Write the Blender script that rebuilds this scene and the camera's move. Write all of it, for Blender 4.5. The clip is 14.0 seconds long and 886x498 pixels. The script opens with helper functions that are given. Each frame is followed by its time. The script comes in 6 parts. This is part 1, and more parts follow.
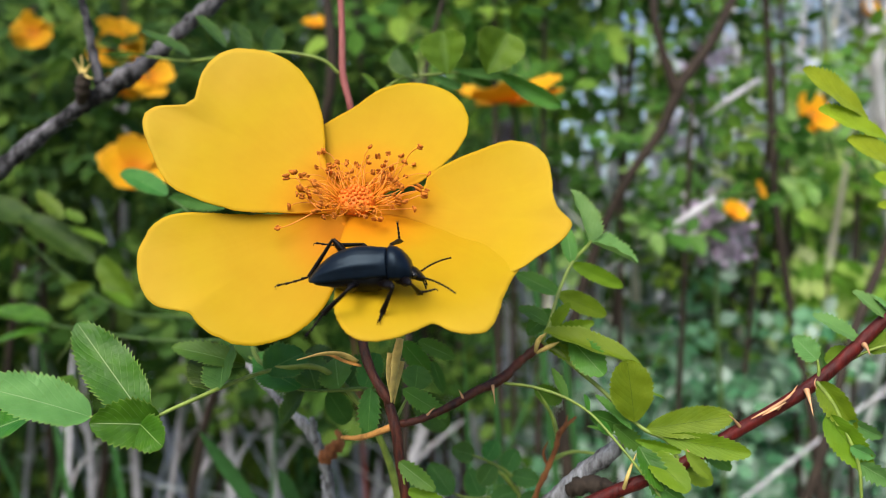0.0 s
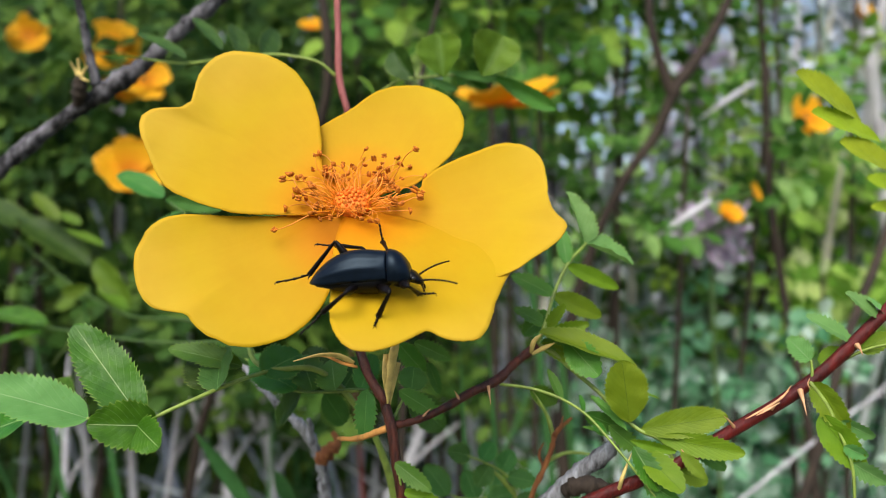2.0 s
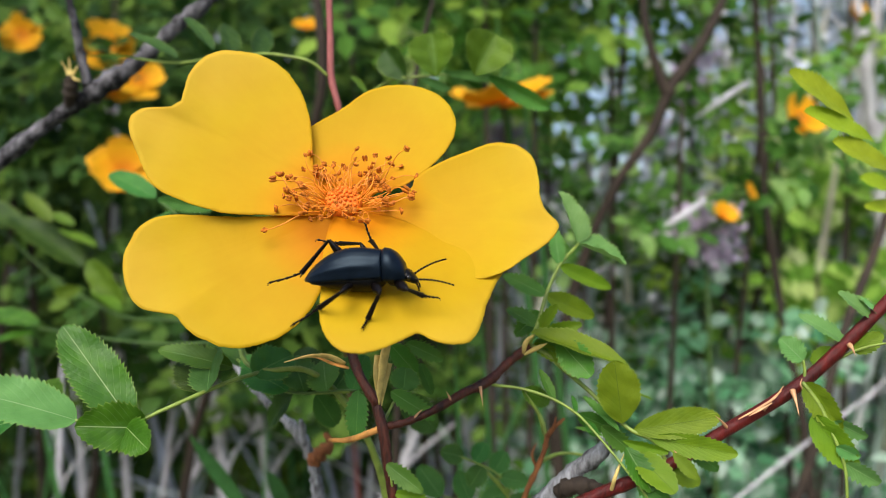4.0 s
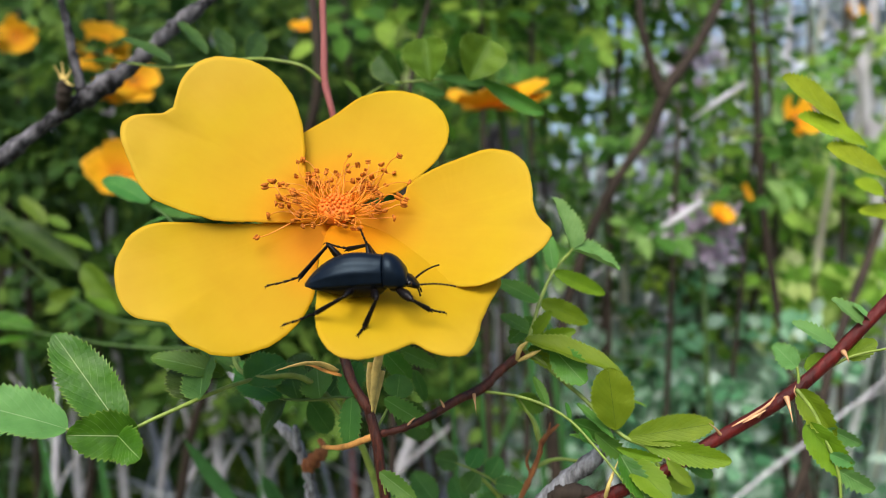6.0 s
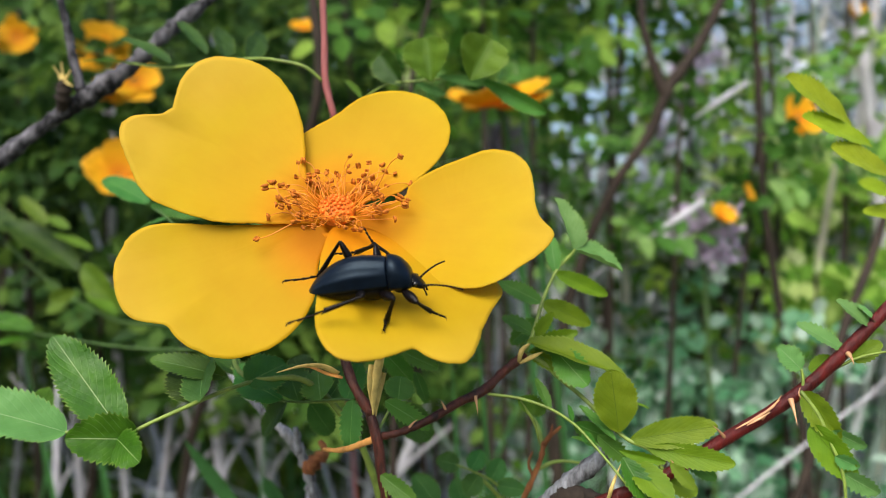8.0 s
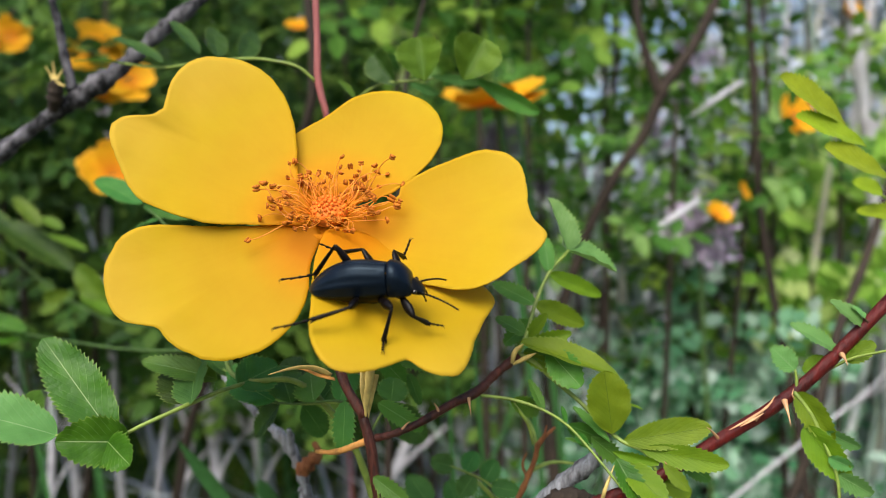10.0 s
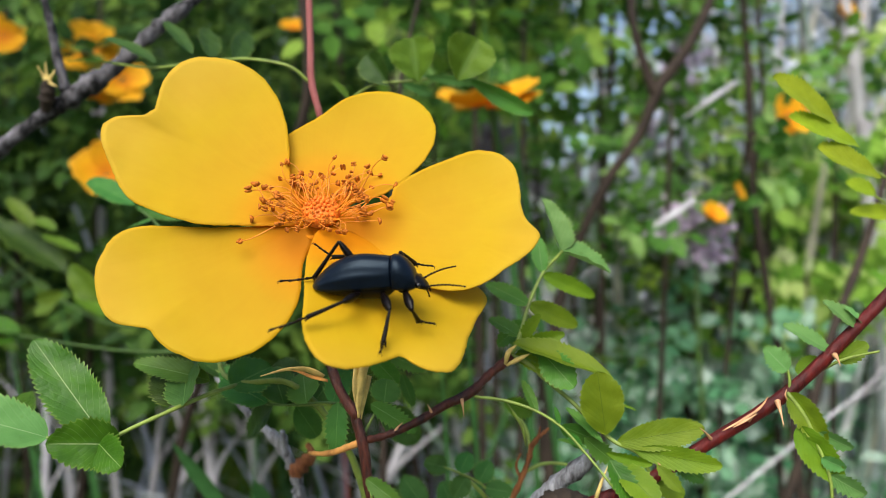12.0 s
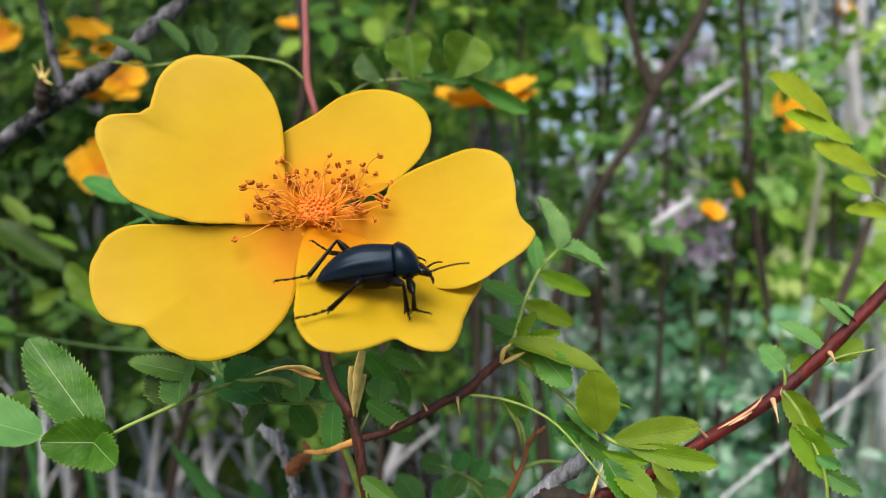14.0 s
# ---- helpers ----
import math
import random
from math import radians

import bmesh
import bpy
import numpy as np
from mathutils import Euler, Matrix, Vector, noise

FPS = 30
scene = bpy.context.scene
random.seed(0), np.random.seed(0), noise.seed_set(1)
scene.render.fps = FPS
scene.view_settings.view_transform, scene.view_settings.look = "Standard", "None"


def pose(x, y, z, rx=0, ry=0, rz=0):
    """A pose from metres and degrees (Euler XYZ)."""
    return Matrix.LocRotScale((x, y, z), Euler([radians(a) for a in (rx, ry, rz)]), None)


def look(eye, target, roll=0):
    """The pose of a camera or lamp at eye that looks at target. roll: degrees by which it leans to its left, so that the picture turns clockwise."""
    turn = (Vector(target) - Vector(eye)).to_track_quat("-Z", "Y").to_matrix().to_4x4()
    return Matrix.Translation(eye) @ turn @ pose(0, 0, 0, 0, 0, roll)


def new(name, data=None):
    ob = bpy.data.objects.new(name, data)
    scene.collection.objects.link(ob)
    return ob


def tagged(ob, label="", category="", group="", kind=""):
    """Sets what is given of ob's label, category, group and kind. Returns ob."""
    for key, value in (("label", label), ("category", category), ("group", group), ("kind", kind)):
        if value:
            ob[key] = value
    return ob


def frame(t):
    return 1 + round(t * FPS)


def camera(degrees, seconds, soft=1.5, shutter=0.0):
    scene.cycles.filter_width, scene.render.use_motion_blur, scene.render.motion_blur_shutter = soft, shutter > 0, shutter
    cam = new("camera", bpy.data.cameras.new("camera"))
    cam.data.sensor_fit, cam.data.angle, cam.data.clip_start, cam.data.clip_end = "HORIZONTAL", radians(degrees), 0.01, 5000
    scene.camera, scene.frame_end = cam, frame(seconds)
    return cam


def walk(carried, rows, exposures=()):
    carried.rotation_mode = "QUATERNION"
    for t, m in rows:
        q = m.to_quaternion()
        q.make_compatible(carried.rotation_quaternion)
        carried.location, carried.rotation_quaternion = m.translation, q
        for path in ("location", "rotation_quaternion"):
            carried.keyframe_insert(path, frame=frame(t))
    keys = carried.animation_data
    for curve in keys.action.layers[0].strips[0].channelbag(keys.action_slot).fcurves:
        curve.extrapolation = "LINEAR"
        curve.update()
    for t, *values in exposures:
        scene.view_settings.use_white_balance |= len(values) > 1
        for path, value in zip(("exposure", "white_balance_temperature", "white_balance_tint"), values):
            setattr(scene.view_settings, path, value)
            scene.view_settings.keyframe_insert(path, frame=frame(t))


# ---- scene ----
# ---------------------------------------------------------------- camera
cam = camera(60.0, 14.0, soft=0.7)
cam.data.dof.use_dof = True
cam.data.dof.focus_distance = 0.102
cam.data.dof.aperture_fstop = 21.0
PATH = [
    (0, 0.00000, 0.00000, 0.60000, 90.000, 0.000, -0.000),
    (0.5, -0.00021, -0.00017, 0.59998, 90.047, -0.040, -0.030),
    (1, -0.00016, -0.00032, 0.59992, 90.123, -0.002, -0.117),
    (1.5, 0.00001, -0.00047, 0.59993, 90.137, -0.027, -0.210),
    (2, 0.00012, -0.00053, 0.59989, 90.178, 0.052, -0.247),
    (2.5, 0.00026, -0.00048, 0.59982, 90.194, 0.036, -0.257),
    (3, 0.00041, -0.00030, 0.59982, 90.177, 0.048, -0.326),
    (5.5, 0.00143, 0.00022, 0.60059, 90.196, 0.197, -0.657),
    (6, 0.00150, 0.00031, 0.60090, 90.168, 0.210, -0.665),
    (6.5, 0.00136, 0.00050, 0.60093, 90.281, 0.272, -0.679),
    (7, 0.00120, 0.00059, 0.60107, 90.247, 0.210, -0.663),
    (7.5, 0.00129, 0.00082, 0.60106, 90.186, 0.242, -0.598),
    (8, 0.00147, 0.00111, 0.60117, 90.117, 0.261, -0.585),
    (10.5, 0.00229, 0.00166, 0.60146, 90.032, 0.362, -0.929),
    (11, 0.00254, 0.00174, 0.60134, 90.062, 0.357, -1.027),
    (11.5, 0.00260, 0.00163, 0.60142, 90.074, 0.428, -1.048),
    (12, 0.00255, 0.00183, 0.60155, 90.044, 0.410, -1.090),
    (12.5, 0.00265, 0.00189, 0.60141, 90.013, 0.338, -1.085),
    (13, 0.00282, 0.00203, 0.60144, 89.952, 0.399, -1.114),
    (13.5, 0.00299, 0.00197, 0.60154, 89.918, 0.402, -1.153),
    (14, 0.00297, 0.00194, 0.60153, 89.922, 0.430, -1.209),
]
walk(cam, [(t, pose(x, y, z, rx, ry, rz)) for t, x, y, z, rx, ry, rz in PATH])

# ---------------------------------------------------------------- daylight, softened by thin cloud
world = bpy.data.worlds.new("sky")
scene.world = world
world.use_nodes = True
wn = world.node_tree.nodes
sky = wn.new("ShaderNodeTexSky")
sky.sky_type = "NISHITA"
sky.sun_disc = False
sky.sun_elevation = radians(48)
sky.sun_rotation = radians(200)
sky.dust_density = 3.0
wn["Background"].inputs["Strength"].default_value = 0.15
world.node_tree.links.new(sky.outputs[0], wn["Background"].inputs["Color"])
sun_data = bpy.data.lights.new("sun", "SUN")
sun_data.energy = 2.4
sun_data.angle = radians(40)
sun_data.color = (1.0, 0.96, 0.9)
sun = new("sun", sun_data)
sun.matrix_world = look((-0.5, -1.5, 2.4), (0, 0.1, 0.6))
scene.view_settings.exposure = 0.75


# ---------------------------------------------------------------- materials
def material(name):
    m = bpy.data.materials.new(name)
    m.use_nodes = True
    return m, m.node_tree.nodes, m.node_tree.links, m.node_tree.nodes["Principled BSDF"]


def ramp(nodes, stops):
    r = nodes.new("ShaderNodeValToRGB")
    el = r.color_ramp.elements
    while len(el) < len(stops):
        el.new(0.5)
    for e, (p, c) in zip(el, stops):
        e.position, e.color = p, (*c, 1)
    return r


def noise_node(nodes, links, scale, detail=4.0, rough=0.55, coord="Object"):
    tc = nodes.new("ShaderNodeTexCoord")
    n = nodes.new("ShaderNodeTexNoise")
    n.inputs["Scale"].default_value = scale
    n.inputs["Detail"].default_value = detail
    n.inputs["Roughness"].default_value = rough
    links.new(tc.outputs[coord], n.inputs["Vector"])
    return n


def bump(nodes, links, height, bsdf, strength, distance):
    b = nodes.new("ShaderNodeBump")
    b.inputs["Strength"].default_value = strength
    b.inputs["Distance"].default_value = distance
    links.new(height, b.inputs["Height"])
    links.new(b.outputs[0], bsdf.inputs["Normal"])
    return b


def math_node(nodes, links, op, a, b=None):
    n = nodes.new("ShaderNodeMath")
    n.operation = op
    for i, v in enumerate((a, b)):
        if v is None:
            continue
        if isinstance(v, (int, float)):
            n.inputs[i].default_value = v
        else:
            links.new(v, n.inputs[i])
    return n.outputs[0]


def mix_color(nodes, links, fac, a, b, mode="MIX"):
    n = nodes.new("ShaderNodeMix")
    n.data_type, n.blend_type = "RGBA", mode
    for sock, v in ((n.inputs[0], fac), (n.inputs[6], a), (n.inputs[7], b)):
        if isinstance(v, (int, float)):
            sock.default_value = v
        elif isinstance(v, tuple):
            sock.default_value = (*v, 1)
        else:
            links.new(v, sock)
    return n.outputs[2]


def let_light_through(nodes, links, bsdf, color, share):
    """Thin living tissue: part of the light passes through."""
    t = nodes.new("ShaderNodeBsdfTranslucent")
    if isinstance(color, tuple):
        t.inputs[0].default_value = (*color, 1)
    else:
        links.new(color, t.inputs[0])
    mx = nodes.new("ShaderNodeMixShader")
    mx.inputs[0].default_value = share
    links.new(bsdf.outputs[0], mx.inputs[1])
    links.new(t.outputs[0], mx.inputs[2])
    links.new(mx.outputs[0], nodes["Material Output"].inputs[0])


def petal_material(name, outer, inner, deep):
    m, n, l, b = material(name)
    uv = n.new("ShaderNodeUVMap")
    sep = n.new("ShaderNodeSeparateXYZ")
    l.new(uv.outputs[0], sep.inputs[0])
    claw = ramp(n, [(0.0, deep), (0.18, deep), (0.4, inner), (0.72, outer), (1.0, tuple(min(c * 1.03 + 0.025, 1) for c in outer))])
    l.new(sep.outputs[1], claw.inputs[0])
    # fine veins that fan out from the claw
    comb = n.new("ShaderNodeCombineXYZ")
    l.new(math_node(n, l, "MULTIPLY", sep.outputs[0], 46.0), comb.inputs[0])
    l.new(math_node(n, l, "MULTIPLY", sep.outputs[1], 2.2), comb.inputs[1])
    vein = n.new("ShaderNodeTexNoise")
    vein.inputs["Scale"].default_value = 1.0
    vein.inputs["Detail"].default_value = 3.0
    l.new(comb.outputs[0], vein.inputs["Vector"])
    patch = noise_node(n, l, 130.0, 3.0)
    tone = ramp(n, [(0.3, (0.93, 0.9, 0.86)), (0.7, (1.0, 1.0, 1.0))])
    l.new(vein.outputs[0], tone.inputs[0])
    col = mix_color(n, l, 0.22, claw.outputs[0], tone.outputs[0], "MULTIPLY")
    tone2 = ramp(n, [(0.35, (0.94, 0.88, 0.8)), (0.65, (1.0, 1.0, 1.0))])
    l.new(patch.outputs[0], tone2.inputs[0])
    col = mix_color(n, l, 0.6, col, tone2.outputs[0], "MULTIPLY")
    l.new(col, b.inputs["Base Color"])
    b.inputs["Roughness"].default_value = 0.62
    b.inputs["Specular IOR Level"].default_value = 0.12
    bump(n, l, vein.outputs[0], b, 0.1, 0.0004)
    let_light_through(n, l, b, col, 0.38)
    return m


def leaf_material(name, dark, light, vein_color, gloss, through_share=0.3):
    """Leaflets with a uv: u across, v along; pale midrib and side veins."""
    m, n, l, b = material(name)
    uv = n.new("ShaderNodeUVMap")
    sep = n.new("ShaderNodeSeparateXYZ")
    l.new(uv.outputs[0], sep.inputs[0])
    u = math_node(n, l, "ABSOLUTE", math_node(n, l, "SUBTRACT", sep.outputs[0], 0.5))
    v = sep.outputs[1]
    # side veins run forward from the midrib
    phase = math_node(n, l, "SUBTRACT", math_node(n, l, "MULTIPLY", v, 9.0), math_node(n, l, "MULTIPLY", u, 7.0))
    saw = math_node(n, l, "ABSOLUTE", math_node(n, l, "SUBTRACT", math_node(n, l, "FRACT", phase), 0.5))
    side = math_node(n, l, "GREATER_THAN", saw, 0.455)
    quilt = math_node(n, l, "POWER", math_node(n, l, "MULTIPLY", saw, 2.0), 3.0)
    rib = math_node(n, l, "LESS_THAN", u, 0.0095)
    fine = noise_node(n, l, 900.0, 5.0)
    big = noise_node(n, l, 160.0, 3.0)
    r = ramp(n, [(0.3, dark), (0.7, light)])
    l.new(big.outputs[0], r.inputs[0])
    info = n.new("ShaderNodeObjectInfo")
    hsv = n.new("ShaderNodeHueSaturation")
    l.new(r.outputs[0], hsv.inputs["Color"])
    l.new(math_node(n, l, "ADD", math_node(n, l, "MULTIPLY", info.outputs["Random"], 0.035), 0.482), hsv.inputs["Hue"])
    l.new(math_node(n, l, "ADD", math_node(n, l, "MULTIPLY", info.outputs["Random"], 0.3), 0.85), hsv.inputs["Value"])
    spots = ramp(n, [(0.62, (1, 1, 1)), (0.72, (0.75, 0.66, 0.4))])
    l.new(fine.outputs[0], spots.inputs[0])
    col = mix_color(n, l, 0.5, hsv.outputs[0], spots.outputs[0], "MULTIPLY")
    broken = math_node(n, l, "MULTIPLY", side, math_node(n, l, "GREATER_THAN", big.outputs[0], 0.5))
    col = mix_color(n, l, math_node(n, l, "ADD", math_node(n, l, "MULTIPLY", side, 0.03), math_node(n, l, "MULTIPLY", broken, 0.1)), col, vein_color)
    margin = math_node(n, l, "GREATER_THAN", u, 0.475)
    col = mix_color(n, l, math_node(n, l, "MULTIPLY", margin, 0.3), col, (0.3, 0.4, 0.08))
    col = mix_color(n, l, math_node(n, l, "MULTIPLY", rib, 0.6), col, vein_color)
    l.new(col, b.inputs["Base Color"])
    l.new(math_node(n, l, "ADD", math_node(n, l, "MULTIPLY", fine.outputs[0], 0.3), gloss - 0.12), b.inputs["Roughness"])
    b.inputs["Specular IOR Level"].default_value = 0.18
    h = math_node(n, l, "SUBTRACT", math_node(n, l, "MULTIPLY", fine.outputs[0], 0.7), math_node(n, l, "ADD", math_node(n, l, "MULTIPLY", quilt, 0.11), rib))
    bump(n, l, h, b, 0.6, 0.0003)
    let_light_through(n, l, b, mix_color(n, l, 0.3, col, (0.25, 0.4, 0.02)), through_share)
    return m


def bark_material(name, dark, light, scale, rough=0.8, stretch=0.25, spec=0.3, low=0.32, high=0.68):
    m, n, l, b = material(name)
    tc = n.new("ShaderNodeTexCoord")
    mp = n.new("ShaderNodeMapping")
    mp.inputs["Scale"].default_value = (1, 1, stretch)
    l.new(tc.outputs["Object"], mp.inputs[0])
    a = n.new("ShaderNodeTexNoise")
    a.inputs["Scale"].default_value = scale
    a.inputs["Detail"].default_value = 6
    a.inputs["Roughness"].default_value = 0.65
    l.new(mp.outputs[0], a.inputs["Vector"])
    big = noise_node(n, l, scale * 0.14, 3.0)
    r = ramp(n, [(low, dark), (high, light)])
    l.new(math_node(n, l, "ADD", math_node(n, l, "MULTIPLY", a.outputs[0], 0.6), math_node(n, l, "MULTIPLY", big.outputs[0], 0.4)), r.inputs[0])
    l.new(r.outputs[0], b.inputs["Base Color"])
    b.inputs["Roughness"].default_value = rough
    b.inputs["Specular IOR Level"].default_value = spec
    bump(n, l, a.outputs[0], b, 0.6, 0.0008)
    return m


def crowd_material(name, stops, rough=0.6, through_share=0.3):
    """For a crowd of small leaves or stalks: every piece gets its own tone."""
    m, n, l, b = material(name)
    g = n.new("ShaderNodeNewGeometry")
    r = ramp(n, stops)
    l.new(g.outputs["Random Per Island"], r.inputs[0])
    fine = noise_node(n, l, 220.0, 3.0)
    tone = ramp(n, [(0.3, (0.72, 0.72, 0.72)), (0.7, (1, 1, 1))])
    l.new(fine.outputs[0], tone.inputs[0])
    col = mix_color(n, l, 1.0, r.outputs[0], tone.outputs[0], "MULTIPLY")
    l.new(col, b.inputs["Base Color"])
    b.inputs["Roughness"].default_value = rough
    b.inputs["Specular IOR Level"].default_value = 0.15
    if through_share:
        let_light_through(n, l, b, col, through_share)
    return m


def plain_material(name, color, rough, spec=0.5, scale=600.0, vary=0.25, coat=0.0, relief=0.15):
    m, n, l, b = material(name)
    f = noise_node(n, l, scale, 4.0)
    lo = tuple(c * (1 - vary) for c in color)
    hi = tuple(min(c * (1 + vary), 1) for c in color)
    r = ramp(n, [(0.3, lo), (0.7, hi)])
    l.new(f.outputs[0], r.inputs[0])
    l.new(r.outputs[0], b.inputs["Base Color"])
    b.inputs["Roughness"].default_value = rough
    b.inputs["Specular IOR Level"].default_value = spec
    b.inputs["Coat Weight"].default_value = coat
    bump(n, l, f.outputs[0], b, relief, 0.0002)
    return m


YELLOW = petal_material("yellow_petal", (0.555, 0.37, 0.01), (0.57, 0.345, 0.008), (0.66, 0.25, 0.004))
FAR_YELLOW = petal_material("orange_yellow_petal", (0.76, 0.42, 0.012), (0.75, 0.36, 0.01), (0.7, 0.25, 0.01))
FILAMENT = plain_material("filament", (0.66, 0.22, 0.008), 0.5)
ANTHER = plain_material("anther", (0.4, 0.115, 0.008), 0.65, 0.2, 2600.0, 0.5)
CLAW = plain_material("orange_cushion", (0.64, 0.22, 0.005), 0.75, 0.1, 900.0, 0.2)
PISTIL = plain_material("pistil", (0.66, 0.16, 0.012), 0.6, 0.25, 1500.0, 0.3)
LEAF = leaf_material("green_leaf", (0.014, 0.066, 0.003), (0.055, 0.16, 0.009), (0.36, 0.46, 0.2), 0.34, 0.2)
OLIVE_LEAF = leaf_material("olive_leaf", (0.045, 0.1, 0.006), (0.095, 0.17, 0.011), (0.1, 0.2, 0.04), 0.5, 0.2)
LIME_LEAF = leaf_material("yellowish_leaf", (0.08, 0.155, 0.005), (0.155, 0.24, 0.009), (0.05, 0.09, 0.008), 0.5, 0.3)
FRESH_LEAF = leaf_material("fresh_green_leaf", (0.04, 0.14, 0.018), (0.09, 0.22, 0.03), (0.25, 0.38, 0.14), 0.42, 0.25)
# pale green leaflets; the paleness also paints the sky's sheen on glossy ones
PALE_SHEEN_LEAF = leaf_material("pale_sheen_leaf", (0.08, 0.205, 0.05), (0.155, 0.32, 0.09), (0.3, 0.42, 0.2), 0.4, 0.25)
# lit leaf copy: the sunshine on the spray is in this bright yellow-green
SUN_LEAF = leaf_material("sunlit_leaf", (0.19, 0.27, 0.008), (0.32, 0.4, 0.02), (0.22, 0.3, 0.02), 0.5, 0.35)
# darker copies of the rose leaf, with shade put into the colour
SHADED_OLIVE_LEAF = leaf_material("shaded_olive_leaf", (0.013, 0.036, 0.004), (0.033, 0.068, 0.006), (0.08, 0.14, 0.03), 0.5, 0.1)
SHADE_LEAF = leaf_material("shaded_green_leaf", (0.026, 0.105, 0.018), (0.06, 0.17, 0.03), (0.16, 0.3, 0.08), 0.5, 0.2)
DARK_STALK = plain_material("deep_green_stalk", (0.05, 0.1, 0.02), 0.6, 0.3, 500.0, 0.3)
STALK = plain_material("green_stalk", (0.17, 0.24, 0.04), 0.5, 0.4, 500.0, 0.3)
PALE_STALK = plain_material("straw_sepal", (0.5, 0.38, 0.12), 0.6, 0.3, 500.0, 0.35)
DRY_SEPAL = plain_material("dry_sepal", (0.42, 0.2, 0.05), 0.65, 0.3, 500.0, 0.45)
RED_BARK = bark_material("red_brown_cane", (0.014, 0.003, 0.003), (0.12, 0.011, 0.009), 1200.0, 0.36, 0.15, 0.22)
STEM_BARK = bark_material("brown_red_stem", (0.014, 0.004, 0.003), (0.1, 0.024, 0.012), 1300.0, 0.42, 0.2, 0.3, 0.4, 0.66)
PINK_BARK = bark_material("pinkish_cane", (0.2, 0.05, 0.045), (0.36, 0.11, 0.1), 900.0, 0.5, 0.15, 0.4)
THORN = plain_material("thorn", (0.5, 0.27, 0.13), 0.5, 0.4, 700.0, 0.3)
GREY_BARK = bark_material("weathered_grey_bark", (0.03, 0.027, 0.026), (0.38, 0.39, 0.42), 900.0, 0.8, 0.25, 0.3, 0.4, 0.64)
DARK_BARK = bark_material("dark_bark", (0.008, 0.008, 0.009), (0.24, 0.23, 0.25), 480.0, 0.85, 0.5, 0.25, 0.46, 0.72)
BROWN_BARK = bark_material("brown_bark", (0.011, 0.008, 0.006), (0.048, 0.033, 0.022), 800.0)
LICHEN = bark_material("rusty_lichen", (0.1, 0.03, 0.012), (0.36, 0.14, 0.045), 1100.0)
BUSH_LEAF = crowd_material("bush_leaves", [(0.0, (0.03, 0.1, 0.012)), (0.35, (0.07, 0.19, 0.022)), (0.7, (0.14, 0.3, 0.035)), (1.0, (0.3, 0.44, 0.06))], 0.6, 0.4)
LIGHT_LEAF = crowd_material("light_bush_leaves", [(0.0, (0.025, 0.085, 0.01)), (0.4, (0.075, 0.2, 0.03)), (0.8, (0.15, 0.32, 0.06)), (1.0, (0.32, 0.5, 0.16))], 0.5, 0.4)
# shaded copy of the bush leaves: the shade is in the colour
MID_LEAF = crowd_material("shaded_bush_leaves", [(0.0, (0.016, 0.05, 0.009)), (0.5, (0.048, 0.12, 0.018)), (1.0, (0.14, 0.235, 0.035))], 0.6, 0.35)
# bluish white leaf tones that stand for sky and bright distance
BACKDROP_LEAF = crowd_material("pale_backdrop_leaves", [(0.0, (0.28, 0.34, 0.3)), (0.5, (0.55, 0.61, 0.7)), (1.0, (0.8, 0.85, 0.95))], 0.7, 0.35)
# lit copy of the bush leaves: sunlight is put into the yellow-green tones
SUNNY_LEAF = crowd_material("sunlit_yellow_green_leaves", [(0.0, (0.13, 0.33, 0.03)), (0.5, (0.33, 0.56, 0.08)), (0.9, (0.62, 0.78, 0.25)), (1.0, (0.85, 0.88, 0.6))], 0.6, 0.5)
SAGE_LEAF = crowd_material("sage_green_leaves", [(0.0, (0.07, 0.25, 0.11)), (0.5, (0.22, 0.47, 0.26)), (1.0, (0.62, 0.76, 0.66))], 0.6, 0.45)
# deepest copy, dark so that gaps between bushes look shaded
DEEP_SHADE_LEAF = crowd_material("deep_shade_bush_leaves", [(0.0, (0.012, 0.036, 0.005)), (0.6, (0.029, 0.075, 0.008)), (1.0, (0.085, 0.14, 0.012))], 0.6, 0.3)
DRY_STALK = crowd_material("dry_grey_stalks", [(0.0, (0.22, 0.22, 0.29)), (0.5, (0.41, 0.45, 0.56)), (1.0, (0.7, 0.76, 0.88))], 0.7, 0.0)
DRY_STEM = bark_material("bleached_dry_stem", (0.2, 0.19, 0.2), (0.6, 0.6, 0.63), 160.0)
GRASS = crowd_material("grass_blades", [(0.0, (0.03, 0.11, 0.04)), (0.5, (0.06, 0.18, 0.05)), (1.0, (0.13, 0.26, 0.06))], 0.5)
MEADOW = crowd_material("meadow_grass", [(0.0, (0.05, 0.1, 0.02)), (0.5, (0.14, 0.2, 0.05)), (1.0, (0.4, 0.36, 0.2))], 0.6, 0.3)
SOIL = bark_material("dry_meadow_ground", (0.1, 0.1, 0.055), (0.32, 0.31, 0.23), 14.0, 0.95, 1.0)
SHELL = plain_material("black_wing_case", (0.002, 0.004, 0.008), 0.36, 0.19, 1400.0, 0.3, 0.0, 0.12)
SHELL.node_tree.nodes["Principled BSDF"].inputs["Specular Tint"].default_value = (0.55, 0.78, 1.0, 1)
CHITIN = plain_material("black_chitin", (0.0025, 0.0025, 0.003), 0.33, 0.15, 3000.0, 0.3)
LEG_CHITIN = plain_material("dark_leg_chitin", (0.003, 0.002, 0.002), 0.33, 0.12, 3000.0, 0.3)
EYE = plain_material("beetle_eye", (0.004, 0.004, 0.004), 0.12, 0.6, 4000.0, 0.2)


